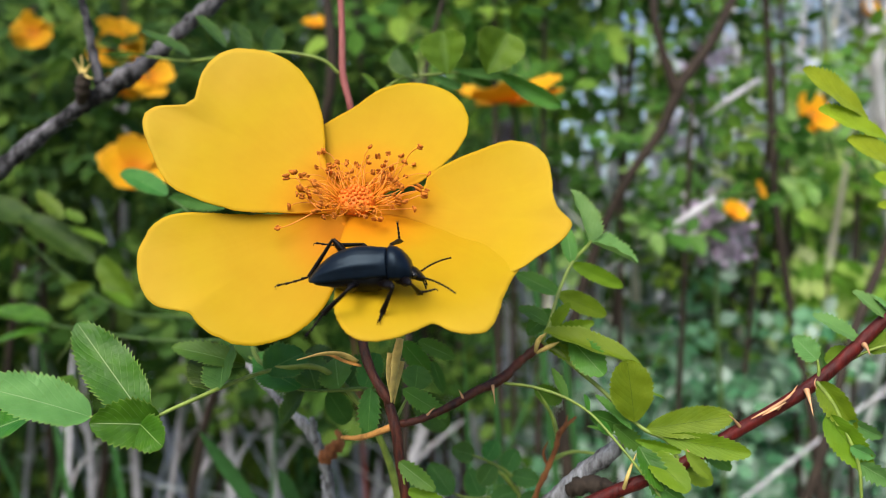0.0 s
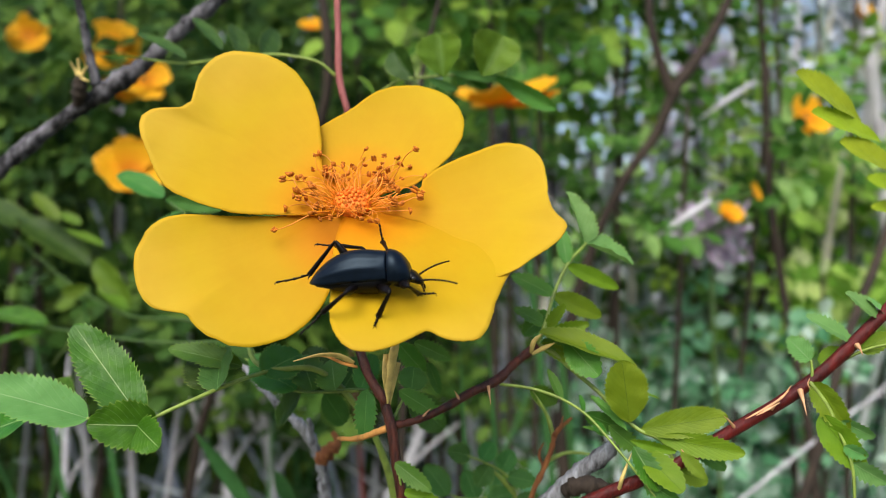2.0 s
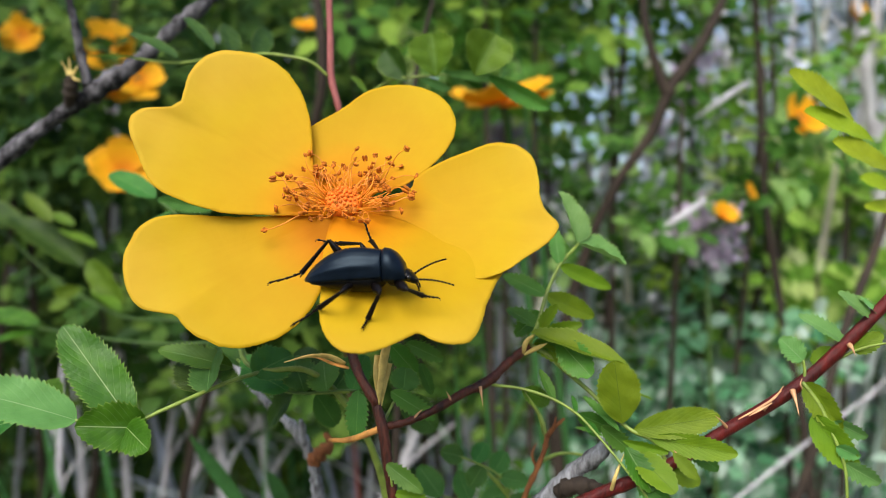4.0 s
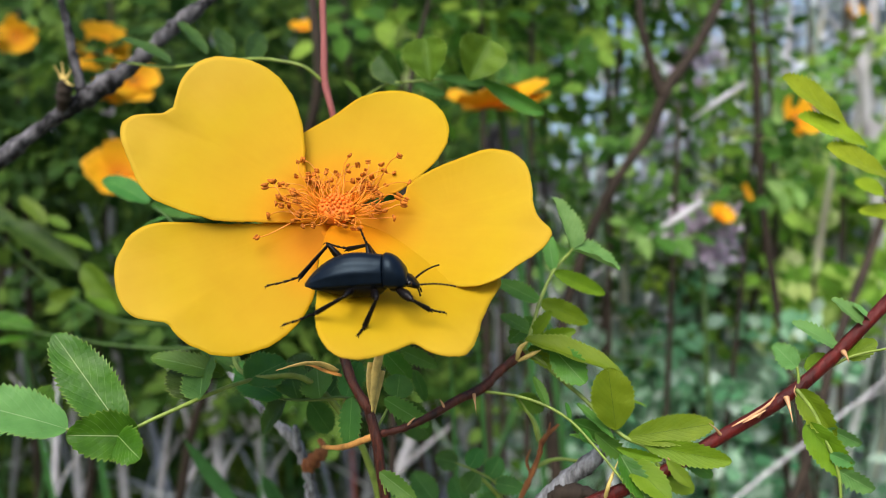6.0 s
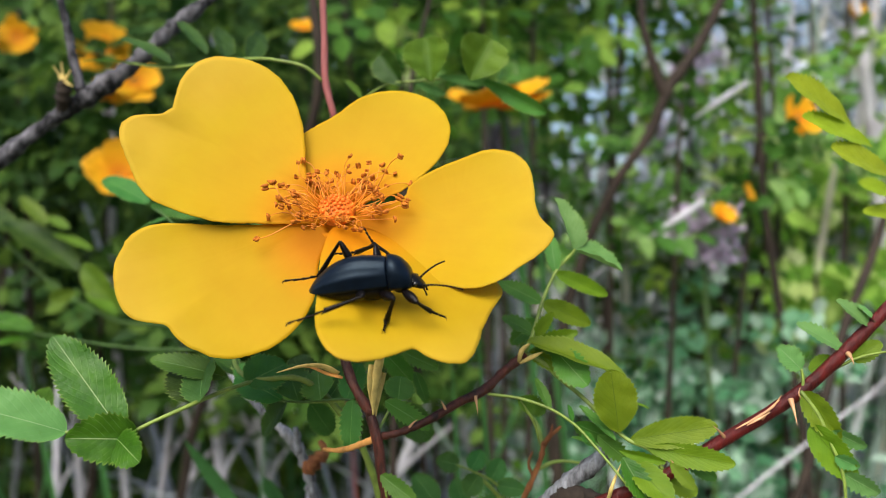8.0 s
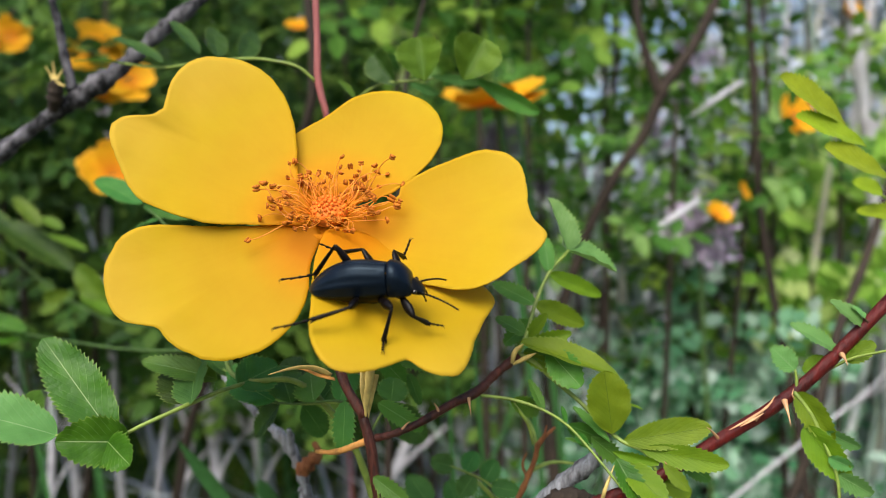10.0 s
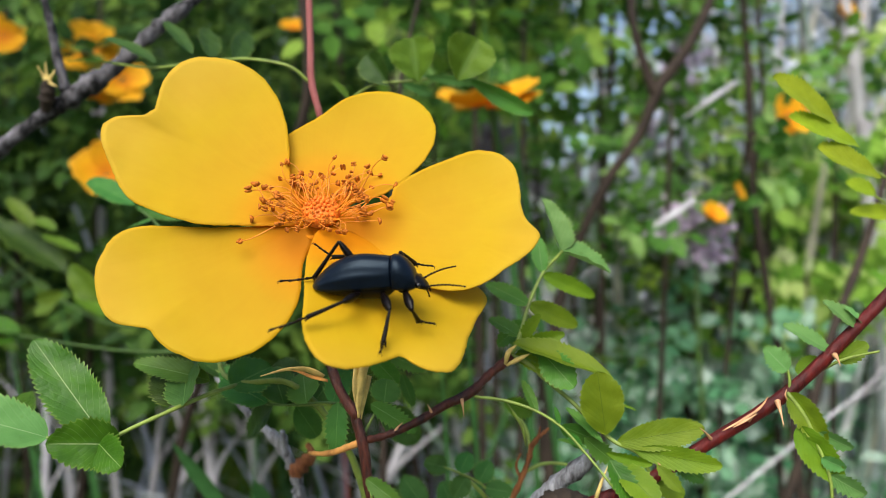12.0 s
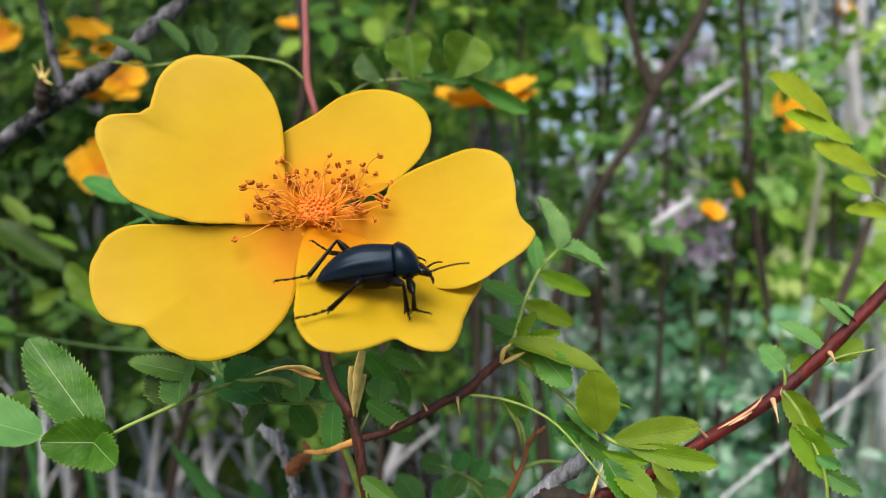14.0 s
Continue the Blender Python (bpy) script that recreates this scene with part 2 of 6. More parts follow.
# ---------------------------------------------------------------- shape helpers
def put(name, bm, mat, parent=None, label="", smooth=True, m=None):
    """One bmesh as one mesh object, under parent if given."""
    me = bpy.data.meshes.new(name)
    bm.to_mesh(me)
    bm.free()
    me.materials.append(mat)
    if smooth:
        me.polygons.foreach_set("use_smooth", [True] * len(me.polygons))
    ob = new(name, me)
    if parent:
        ob.parent = parent
    if m is not None:
        ob.matrix_basis = m
    if label:
        ob["label"] = label
    return ob


def empty(name, place, label, category, group="", kind=""):
    ob = new(name)
    ob.empty_display_size = 0.01
    ob.matrix_basis = place if isinstance(place, Matrix) else Matrix.Translation(place)
    return tagged(ob, label, category, group, kind)


def glide(points, steps):
    """A smooth curve through points of any length, even where they stand unevenly apart."""
    p = [np.array(q, float) for q in points]
    n = len(p)
    gap = [max(float(np.linalg.norm((b - a)[:3])), 1e-9) for a, b in zip(p, p[1:])]
    slope = [(b - a) / g for a, b, g in zip(p, p[1:], gap)]
    tan = [slope[0]] + [(slope[i - 1] * gap[i] + slope[i] * gap[i - 1]) / (gap[i - 1] + gap[i]) for i in range(1, n - 1)] + [slope[-1]]
    out = []
    for i in range(n - 1):
        for k in range(steps):
            f = k / steps
            out.append((2 * f ** 3 - 3 * f * f + 1) * p[i] + (f ** 3 - 2 * f * f + f) * gap[i] * tan[i] + (3 * f * f - 2 * f ** 3) * p[i + 1] + (f ** 3 - f * f) * gap[i] * tan[i + 1])
    out.append(p[-1])
    return out


def sweep(bm, rows, sides=8, knobs=0.0, seed=0, flat=1.0):
    """A tube along rows (x, y, z, radius); knobs: uneven thickness."""
    rnd = random.Random(seed)
    pts = [Vector(r[:3]) for r in rows]
    rings = []
    side = None
    for i, r in enumerate(rows):
        way = (pts[min(i + 1, len(pts) - 1)] - pts[max(i - 1, 0)]).normalized()
        if side is None:
            side = way.orthogonal().normalized()
        side = (side - way * side.dot(way)).normalized()
        up = way.cross(side)
        ring = []
        swell = 1 + knobs * rnd.uniform(-0.6, 1.0)
        for k in range(sides):
            a = 2 * math.pi * k / sides
            rad = r[3] * swell * (1 + knobs * rnd.uniform(-0.5, 0.5))
            ring.append(bm.verts.new(pts[i] + side * math.cos(a) * rad + up * math.sin(a) * rad * flat))
        rings.append(ring)
    for a, b in zip(rings, rings[1:]):
        for k in range(sides):
            bm.faces.new((a[k], a[(k + 1) % sides], b[(k + 1) % sides], b[k]))
    bm.faces.new(rings[0][::-1])
    bm.faces.new(rings[-1])
    return bm


def tube(points, radii, steps=6, sides=8, knobs=0.0, seed=0, flat=1.0):
    if isinstance(radii, (int, float)):
        radii = [radii] * len(points)
    if len(radii) != len(points):
        radii = list(np.interp(np.linspace(0, 1, len(points)), np.linspace(0, 1, len(radii)), radii))
    return sweep(bmesh.new(), glide([(*p, r) for p, r in zip(points, radii)], steps), sides, knobs, seed, flat)


def lathe(bm, rings, sides=20, top=1.0, low=1.0):
    """Rings (x, half width, height above, depth below, z) along x: a body with its own top and underside."""
    made = []
    for x, w, up, down, z in rings:
        ring = []
        for k in range(sides):
            a = 2 * math.pi * k / sides
            s, c = math.sin(a), math.cos(a)
            ring.append(bm.verts.new((x, w * c, z + (up * abs(s) ** top if s >= 0 else -down * abs(s) ** low))))
        made.append(ring)
    for a, b in zip(made, made[1:]):
        for k in range(sides):
            bm.faces.new((a[k], b[k], b[(k + 1) % sides], a[(k + 1) % sides]))
    bm.faces.new(made[0])
    bm.faces.new(made[-1][::-1])
    return bm


def along(base, tip, facing, twist=0.0):
    """A pose at base, its y along to tip, its z as near to facing as can be."""
    y = (Vector(tip) - Vector(base)).normalized()
    x = y.cross(Vector(facing)).normalized()
    z = x.cross(y)
    m = Matrix((x, y, z)).transposed().to_4x4()
    return Matrix.Translation(base) @ m @ Matrix.Rotation(radians(twist), 4, "Y")


def leaflet_mesh(length, width, teeth=12, fold=0.25, curl=0.12, blunt=0.9, seed=0, sharp=0.0012):
    """A toothed rose leaflet along +y, folded along its midrib, thick as a leaf is."""
    rnd = random.Random(seed)
    bm = bmesh.new()
    uvl = bm.loops.layers.uv.new("UVMap")
    n = teeth * 3
    cols = (-1.0, -0.66, -0.3, 0.0, 0.3, 0.66, 1.0)
    grid, uvs = [], {}
    wave = rnd.uniform(0, 6.28)
    bite = max(0.1, min(0.5, sharp / width))
    for i in range(n + 1):
        s = i / n
        w = width / 2 * (math.sin(math.pi * s ** blunt) ** 0.55 if 0 < s < 1 else 0.0) + 0.02 * width * (1 - s)
        tooth = (i % 3) / 3.0
        row = []
        for c in cols:
            edge = abs(c) > 0.99
            grow = w * (1 + (bite * tooth - bite * 0.3 + rnd.uniform(-0.03, 0.03)) * edge)
            y = s * length + (0.026 * length * tooth if edge and s < 0.97 else 0)
            z = fold * grow * abs(c) - curl * length * s * s + 0.025 * width * math.sin(s * 17 + c * 3 + wave) * abs(c)
            v = bm.verts.new((c * grow, y, z))
            uvs[v] = (0.5 + c * 0.5, s)
            row.append(v)
        grid.append(row)
    for a, b in zip(grid, grid[1:]):
        for k in range(len(cols) - 1):
            f = bm.faces.new((a[k], a[k + 1], b[k + 1], b[k]))
            for lp in f.loops:
                lp[uvl].uv = uvs[lp.vert]
    return bm


SEED = [100]


def leaflet(parent, base, tip, width, facing=(0.0, -0.9, 0.45), mat=None, fold=0.25, curl=0.1, twist=0.0, teeth=16, blunt=0.9, label=""):
    SEED[0] += 1
    length = (Vector(tip) - Vector(base)).length
    if length < 0.02:
        teeth = max(7, min(24, round(length / 0.00072)))
    ob = put("leaflet", leaflet_mesh(length, width, teeth, fold, curl, blunt, SEED[0], 0.0008 if mat is LIME_LEAF else 0.0014), mat or LEAF, parent, label,
             m=along(base, tip, facing, twist))
    return ob


def leaf_on(cane, rachis, radius, mat=None):
    """A compound leaf of a cane: its stalk is the part, the leaflets hang under it."""
    return put("leaf", tube(rachis, [radius, radius * 0.7], 5, 7, 0.06, SEED[0]), mat or STALK, cane, "compound leaf with toothed leaflets")


def thorn(cane, base, tip, radius):
    b, t = Vector(base), Vector(tip)
    mid = b.lerp(t, 0.5) + Vector((0, 0, radius * 0.5))
    return put("thorn", tube([b, mid, t], [radius, radius * 0.45, radius * 0.06], 4, 7), THORN, cane)


# ---------------------------------------------------------------- ground
bm = bmesh.new()
bmesh.ops.create_grid(bm, x_segments=60, y_segments=60, size=1.0)
for v in bm.verts:
    x, y = v.co.x, v.co.y
    v.co.x, v.co.y = math.copysign(abs(x) ** 3, x) * 400, math.copysign(abs(y) ** 3, y) * 400
    v.co.z = 0.03 * noise.noise(Vector((v.co.x * 0.8, v.co.y * 0.8, 0))) if v.co.length < 60 else 0.0
tagged(put("ground", bm, SOIL), "pale dry meadow ground with straw", "ground", kind="structure")

# ---------------------------------------------------------------- the rose flower
CENTER = Vector((-0.01198, 0.10700, 0.60544))
flower = empty("rose_flower", CENTER, "open five-petalled yellow rose with orange stamens", "flower")


def petal(parent, turn, middle, reach, mat, sag=1.2, ripple=0.5, seed=0, size=1.0, label=""):
    """A petal in the xy plane of its own pose, the claw at its origin. reach: in mm, from the middle of the blade to its edge at even angles."""
    bm = bmesh.new()
    uvl = bm.loops.layers.uv.new("UVMap")
    rows, cols = 20, 220
    edge = [q[1] for q in glide([(k * 3.0, r) for k, r in enumerate([*reach, reach[0]])], 6)]
    grid, uvs = [], {}
    for j in range(cols):
        f = j / cols
        R = float(np.interp(f * (len(edge) - 1), range(len(edge)), edge)) * (1 + 0.008 * noise.noise(Vector((f * 40, seed, 0))) + 0.009 * noise.noise(Vector((f * 150, seed, 7))))
        line = []
        for i in range(rows + 1):
            s = i / rows
            x, y = middle[0] + R * s * math.cos(2 * math.pi * f), middle[1] + R * s * math.sin(2 * math.pi * f)
            out = min(1.0, math.hypot(x, y) / 30.0)
            z = -sag * (1 - s ** 2.5)
            z += ripple * out * s * s * noise.noise(Vector((x * 0.11 + seed, y * 0.11, seed * 1.7)))
            z += 0.22 * out * noise.noise(Vector((x * 0.25, y * 0.25 + seed, 3.0)))
            v = bm.verts.new((x * size / 1000, y * size / 1000, z * size / 1000))
            uvs[v] = (0.5 + math.atan2(y, x + 4) / 2.0, math.hypot(x, y) / 32.0)
            line.append(v)
        grid.append(line)
    for j in range(cols):
        a, b = grid[j], grid[(j + 1) % cols]
        for i in range(rows):
            f = bm.faces.new((a[i], a[i + 1], b[i + 1], b[i]))
            for lp in f.loops:
                lp[uvl].uv = uvs[lp.vert]
    bmesh.ops.remove_doubles(bm, verts=[l[0] for l in grid], dist=1e-7)
    ob = put("petal", bm, mat, parent, label, m=pose(0, 0, 0, *turn))
    thick = ob.modifiers.new("thickness", "SOLIDIFY")
    thick.thickness, thick.offset = 0.00015 * size, 0
    return ob


petal(flower, (32.6, -58.1, 47.3), (13.2, 0.7), [9.9, 9.4, 9.0, 8.6, 8.3, 7.9, 7.7, 7.5, 7.6, 7.9, 8.5, 9.3, 10.4, 11.6, 12.3, 12.8, 13.0, 13.0, 12.7, 12.3, 12.1, 12.1, 12.1, 11.7, 10.5, 9.6, 9.5, 9.6, 9.6, 9.5, 9.6, 9.7, 10.0, 10.5, 10.9, 11.4, 11.7, 11.8, 11.8, 11.7, 11.5, 11.2, 10.8, 10.4], YELLOW, 1.0, 0.8, seed=2)
petal(flower, (-61.4, -32.0, 172.4), (18.3, -1.1), [10.7, 11.3, 14.7, 15.7, 15.3, 14.6, 14.1, 13.9, 13.8, 13.5, 12.9, 12.4, 12.1, 11.9, 11.9, 11.9, 12.0, 12.3, 13.0, 14.0, 15.4, 17.0, 15.2, 11.6, 10.5, 10.0, 9.9, 9.8, 9.9, 10.2, 10.5, 11.1, 11.8, 12.5, 13.4, 14.1, 14.7, 15.2, 15.6, 15.8, 15.5, 14.6, 13.3, 11.8], YELLOW, 1.4, 0.5, seed=1, label="heart-shaped yellow petal")
petal(flower, (-67.3, 31.3, -164.9), (16.7, -1.2), [11.0, 9.7, 9.8, 10.0, 10.2, 10.3, 10.6, 10.8, 11.0, 11.1, 11.3, 11.6, 11.7, 11.8, 11.9, 12.0, 12.1, 12.1, 12.1, 12.4, 13.4, 15.0, 14.4, 11.5, 10.0, 8.9, 8.2, 7.8, 7.6, 7.5, 7.7, 8.0, 8.5, 9.3, 10.3, 11.9, 13.4, 14.4, 14.7, 14.8, 14.6, 14.2, 13.7, 12.9], YELLOW, 0.8, 0.9, seed=4, label="broad yellow petal with a wavy edge")
petal(flower, (58.7, -11.0, -1.9), (15.9, -3.2), [11.0, 11.5, 12.0, 12.7, 13.1, 13.1, 12.6, 11.8, 10.8, 9.9, 9.3, 8.9, 8.6, 8.4, 8.4, 8.4, 8.4, 7.9, 8.5, 10.3, 14.2, 14.8, 14.2, 13.6, 12.9, 12.1, 11.4, 10.8, 10.5, 10.4, 10.5, 10.6, 11.0, 11.4, 11.7, 11.8, 11.9, 11.9, 12.2, 12.8, 13.4, 13.6, 11.9, 11.1], YELLOW, 1.5, 0.9, seed=3, label="yellow petal with a pointed, notched edge")
front_petal = petal(flower, (9.5, 33.0, -61.7), (16.1, 2.4), [11.2, 12.4, 13.1, 12.7, 12.1, 11.6, 11.4, 11.6, 12.0, 12.8, 14.2, 15.2, 15.0, 14.0, 12.6, 11.9, 11.8, 11.8, 12.0, 12.3, 12.8, 13.5, 14.4, 15.1, 14.6, 13.2, 12.0, 11.2, 10.5, 10.1, 9.9, 9.8, 10.0, 10.4, 11.1, 12.1, 13.2, 14.2, 14.7, 14.1, 12.5, 11.1, 10.1, 9.7], YELLOW, -0.3, 0.7, seed=5, label="drooping yellow petal that bends under the beetle")
FRONT_POSE = front_petal.matrix_basis.copy()

# axis of the flower, towards the viewer and up
AXIS = Matrix.Rotation(radians(44), 4, "X")


def boss():
    """The orange dome of pistils."""
    bm = bmesh.new()
    bmesh.ops.create_uvsphere(bm, u_segments=28, v_segments=14, radius=0.0026)
    for v in bm.verts:
        v.co.z *= 0.62
    rnd = random.Random(5)
    for k in range(46):
        a, h = k * 2.4, math.sqrt((k + 0.5) / 46)
        p = Vector((math.cos(a) * h * 0.0024, math.sin(a) * h * 0.0024, 0.0016 * math.sqrt(max(0, 1 - h * h)) + 0.0002))
        q = bmesh.ops.create_icosphere(bm, subdivisions=1, radius=0.0003 * rnd.uniform(0.7, 1.2))
        bmesh.ops.translate(bm, verts=q["verts"], vec=p)
    return bm


put("pistil", boss(), PISTIL, flower, "orange dome of pistils", m=AXIS @ pose(0, 0.0003, 0.0014))

put("receptacle", lathe(bmesh.new(), [(-0.0012, 0.001, 0.001, 0.001, 0), (-0.0006, 0.0036, 0.0036, 0.0036, 0), (0.0, 0.004, 0.004, 0.004, 0), (0.0004, 0.0036, 0.0036, 0.0036, 0), (0.0006, 0.001, 0.001, 0.001, 0)], 28),
    CLAW, flower, "orange cushion that bears the stamens", m=AXIS @ pose(0, 0.0012, -0.0012, 0, -90, 0))


def stamens(count):
    rnd = random.Random(11)
    kinds = []
    for k in range(24):
        long = rnd.uniform(2.0, 6.2) / 1000
        rise = rnd.uniform(0.08, 0.75)
        hook = rnd.uniform(-1.3, 1.3)
        pts = []
        for i in range(8):
            s = i / 7
            pts.append((0.0023 + s * long * math.cos(rise) + 0.0003 * math.sin(s * 5 + k), 0.0012 * math.sin(s * 3.6 + k * 2) * s,
                        s * long * math.sin(rise) + 0.0009 * hook * s * s + 0.0004 * math.sin(s * 3.1)))
        fil = bpy.data.meshes.new("filament")
        b = tube(pts, [0.00007, 0.000045], 3, 5)
        b.to_mesh(fil)
        b.free()
        b = bmesh.new()
        for sgn in (-1, 1):
            q = bmesh.ops.create_uvsphere(b, u_segments=8, v_segments=6, radius=0.00029)
            bmesh.ops.scale(b, verts=q["verts"], vec=(1.45, 0.6, 0.72))
            for v in q["verts"]:
                v.co.z -= 900 * v.co.x * v.co.x
            bmesh.ops.translate(b, verts=q["verts"], vec=(0, sgn * 0.00015, 0))
        bmesh.ops.rotate(b, verts=b.verts, matrix=Euler((rnd.uniform(-1, 1), rnd.uniform(-1.3, 1.3), rnd.uniform(-1, 1))).to_matrix())
        ant = bpy.data.meshes.new("anther")
        b.to_mesh(ant)
        b.free()
        for me, mt in ((fil, FILAMENT), (ant, ANTHER)):
            me.materials.append(mt)
            me.polygons.foreach_set("use_smooth", [True] * len(me.polygons))
        kinds.append((fil, ant, pts[-1]))
    for k in range(count):
        fil, ant, end = kinds[k % 24]
        st = new("stamen", fil)
        st.parent = flower
        turn = 360 * (k * 0.618034 % 1) + rnd.uniform(-6, 6)
        if 215 < turn < 325 and k % 7 < 2:
            turn = 360 - turn
        wide = math.cos(radians(turn)) ** 2
        low = max(0.0, -math.sin(radians(turn)))
        st.matrix_basis = AXIS @ pose(0, 0.0, 0.0012 + rnd.uniform(0, 0.0006), 0, rnd.uniform(-16, 9) + 14 * wide * rnd.random() - 8 * low, turn) @ Matrix.Scale((1.08 + 0.28 * wide - 0.3 * low) * rnd.uniform(0.8, 1.12), 4)
        an = new("anther", ant)
        an.parent = st
        an.matrix_basis = Matrix.Translation(end) @ pose(0, 0, 0, rnd.uniform(0, 360), rnd.uniform(-60, 60), 0) @ Matrix.Scale(rnd.uniform(0.8, 1.15), 4)


stamens(118)

# stalk, cup and sepals under the flower
put("pedicel", tube([Vector(p) - CENTER for p in (CENTER + Vector((0.0005, 0.006, -0.004)), CENTER + Vector((0.0012, 0.007, -0.012)), (-0.0117, 0.1120, 0.5865), (-0.0104, 0.1100, 0.5827), (-0.0074, 0.1080, 0.5783))],
                    [0.0022, 0.0014, 0.00074, 0.0007, 0.00072], 6, 12, 0.08, 3), STEM_BARK, flower, "red-brown flower stalk")
put("flower_cup", lathe(bmesh.new(), [(0, 0.0008, 0.0008, 0.0008, 0), (0.001, 0.003, 0.003, 0.003, 0), (0.004, 0.0036, 0.0036, 0.0036, 0), (0.006, 0.002, 0.002, 0.002, 0)], 16),
    STALK, flower, m=Matrix.Translation((0, 0.0006, -0.0006)) @ AXIS @ pose(0, 0, 0, 0, 90, 0))
for pts, w, mt in (
    ([(-0.0122, 0.1090, 0.5840), (-0.0141, 0.1070, 0.5853), (-0.0162, 0.1050, 0.5857), (-0.0196, 0.1030, 0.5851)], 0.00042, PALE_STALK),
    ([(-0.0116, 0.1090, 0.5834), (-0.0138, 0.1080, 0.5842), (-0.0161, 0.1070, 0.5853), (-0.0187, 0.1060, 0.5852)], 0.0003, DRY_SEPAL),
    ([(-0.0060, 0.1070, 0.5875), (-0.0066, 0.1070, 0.5843), (-0.0070, 0.1070, 0.5812), (-0.0072, 0.1075, 0.5785)], 0.0008, PALE_STALK),
    ([(-0.0074, 0.1070, 0.5855), (-0.0075, 0.1065, 0.5828), (-0.0074, 0.1075, 0.5795)], 0.0006, PALE_STALK),
    ([(-0.0057, 0.1080, 0.5842), (-0.0065, 0.1078, 0.5810), (-0.0069, 0.1080, 0.5782)], 0.0005, PALE_STALK),
):
    put("sepal", tube([Vector(p) - CENTER for p in pts], [w * 0.9, w, w * 0.8, w * 0.2], 6, 8, 0.12, 4, 0.45), mt, flower, "dry, twisted sepal")

# ---------------------------------------------------------------- canes round the flower
def cane_part(e, name, points, radii, mat, knobs=0.08, seed=0, label="", sides=12):
    inv = e.matrix_basis.inverted()
    return put(name, tube([inv @ Vector(p) for p in points], radii, 8, sides, knobs, seed), mat, e, label)


def cane_leaf(e, rachis, radius, leaflets, mat=None, stalk=None, blunt=0.9, teeth=17):
    """leaflets: base, tip, width, then twist, fold, curl."""
    inv = e.matrix_basis.inverted()
    lf = leaf_on(e, [inv @ Vector(p) for p in rachis], radius, stalk)
    for base, tip, width, *more in leaflets:
        twist, fold, curl, mt = (more + [0, 0.2, 0.08, None][len(more):])
        leaflet(lf, inv @ Vector(base), inv @ Vector(tip), width, mat=mt or mat, twist=twist, fold=fold, curl=curl, blunt=blunt, teeth=teeth)
    return lf


def cane_thorn(e, base, tip, radius):
    inv = e.matrix_basis.inverted()
    thorn(e, inv @ Vector(base), inv @ Vector(tip), radius)


def foot(x, y):
    return Vector((x, y, 0.0))


def new_cane(x, y, label, name="rose_cane", category="rose stem", group="canes round the flower"):
    return empty(name, foot(x, y), label, category, group)


cane = new_cane(0.02, 0.17, "thorny red-brown rose cane that carries the flower")
cane_part(cane, "stem", [(0.02, 0.17, -0.01), (0.015, 0.15, 0.25), (0.0, 0.122, 0.48), (-0.0049, 0.1070, 0.5638), (-0.0060, 0.1070, 0.5705), (-0.0067, 0.1075, 0.5751), (-0.0080, 0.1084, 0.5793)],
          [0.003, 0.0024, 0.0012, 0.00072, 0.0007, 0.00074, 0.00066], STEM_BARK, 0.1, 1)
cane_part(cane, "side_twig", [(-0.0067, 0.1078, 0.5753), (-0.0039, 0.1080, 0.5758), (0.0005, 0.1085, 0.5775), (0.0049, 0.1100, 0.5797), (0.0083, 0.1110, 0.5811), (0.0113, 0.1130, 0.5834), (0.0146, 0.1140, 0.5858)],
          [0.0005, 0.00052, 0.00056, 0.0006, 0.00068, 0.00062, 0.00075], STEM_BARK, 0.14, 2, "side twig with a leaf at its end")
cane_part(cane, "side_twig", [(-0.0069, 0.1078, 0.5751), (-0.0092, 0.1090, 0.5740), (-0.0119, 0.1120, 0.5725), (-0.0153, 0.1160, 0.5715)], [0.0005, 0.00045, 0.0004, 0.0003], DRY_SEPAL, 0.15, 3)
for b, t in (((0.0071, 0.1100, 0.5805), (0.0074, 0.1090, 0.5779)), ((0.0029, 0.1090, 0.5786), (0.0022, 0.1085, 0.5801)), ((-0.0023, 0.1080, 0.5764), (-0.0011, 0.1075, 0.5778))):
    cane_thorn(cane, b, t, 0.0003)
cane_leaf(cane, [(0.0146, 0.1140, 0.5861), (0.0159, 0.1150, 0.5887), (0.0177, 0.1180, 0.5931), (0.0203, 0.1210, 0.5977), (0.0239, 0.1240, 0.6012)], 0.00034, [
    ((0.0203, 0.1210, 0.5976), (0.0291, 0.1220, 0.5940), 0.0026, 15, .3, .1, LIME_LEAF),
    ((0.0203, 0.1210, 0.5978), (0.0199, 0.1240, 0.6039), 0.0024, -10),
    ((0.0177, 0.1180, 0.5931), (0.0257, 0.1190, 0.5898), 0.0032, 10, .3, .1, LIME_LEAF),
    ((0.0177, 0.1180, 0.5931), (0.0115, 0.1220, 0.5965), 0.0029, 0),
    ((0.0159, 0.1150, 0.5887), (0.0116, 0.1160, 0.5915), 0.0034, 30),
    ((0.0159, 0.1145, 0.5873), (0.0224, 0.1135, 0.5891), 0.0023, 25, .3, .06, LIME_LEAF),
    ((0.0153, 0.1140, 0.5863), (0.0239, 0.1125, 0.5865), 0.0024, 30, .35, .06),
    ((0.0162, 0.1150, 0.5882), (0.0188, 0.1140, 0.5920), 0.0020, -15, .3, .06, LIME_LEAF),
    ((0.0152, 0.1140, 0.5861), (0.0204, 0.1125, 0.5835), 0.0020, 20, .3, .06, LIME_LEAF),
    ((0.0168, 0.1165, 0.5906), (0.0128, 0.1190, 0.5869), 0.0031, 10, .2, .06),
], FRESH_LEAF)
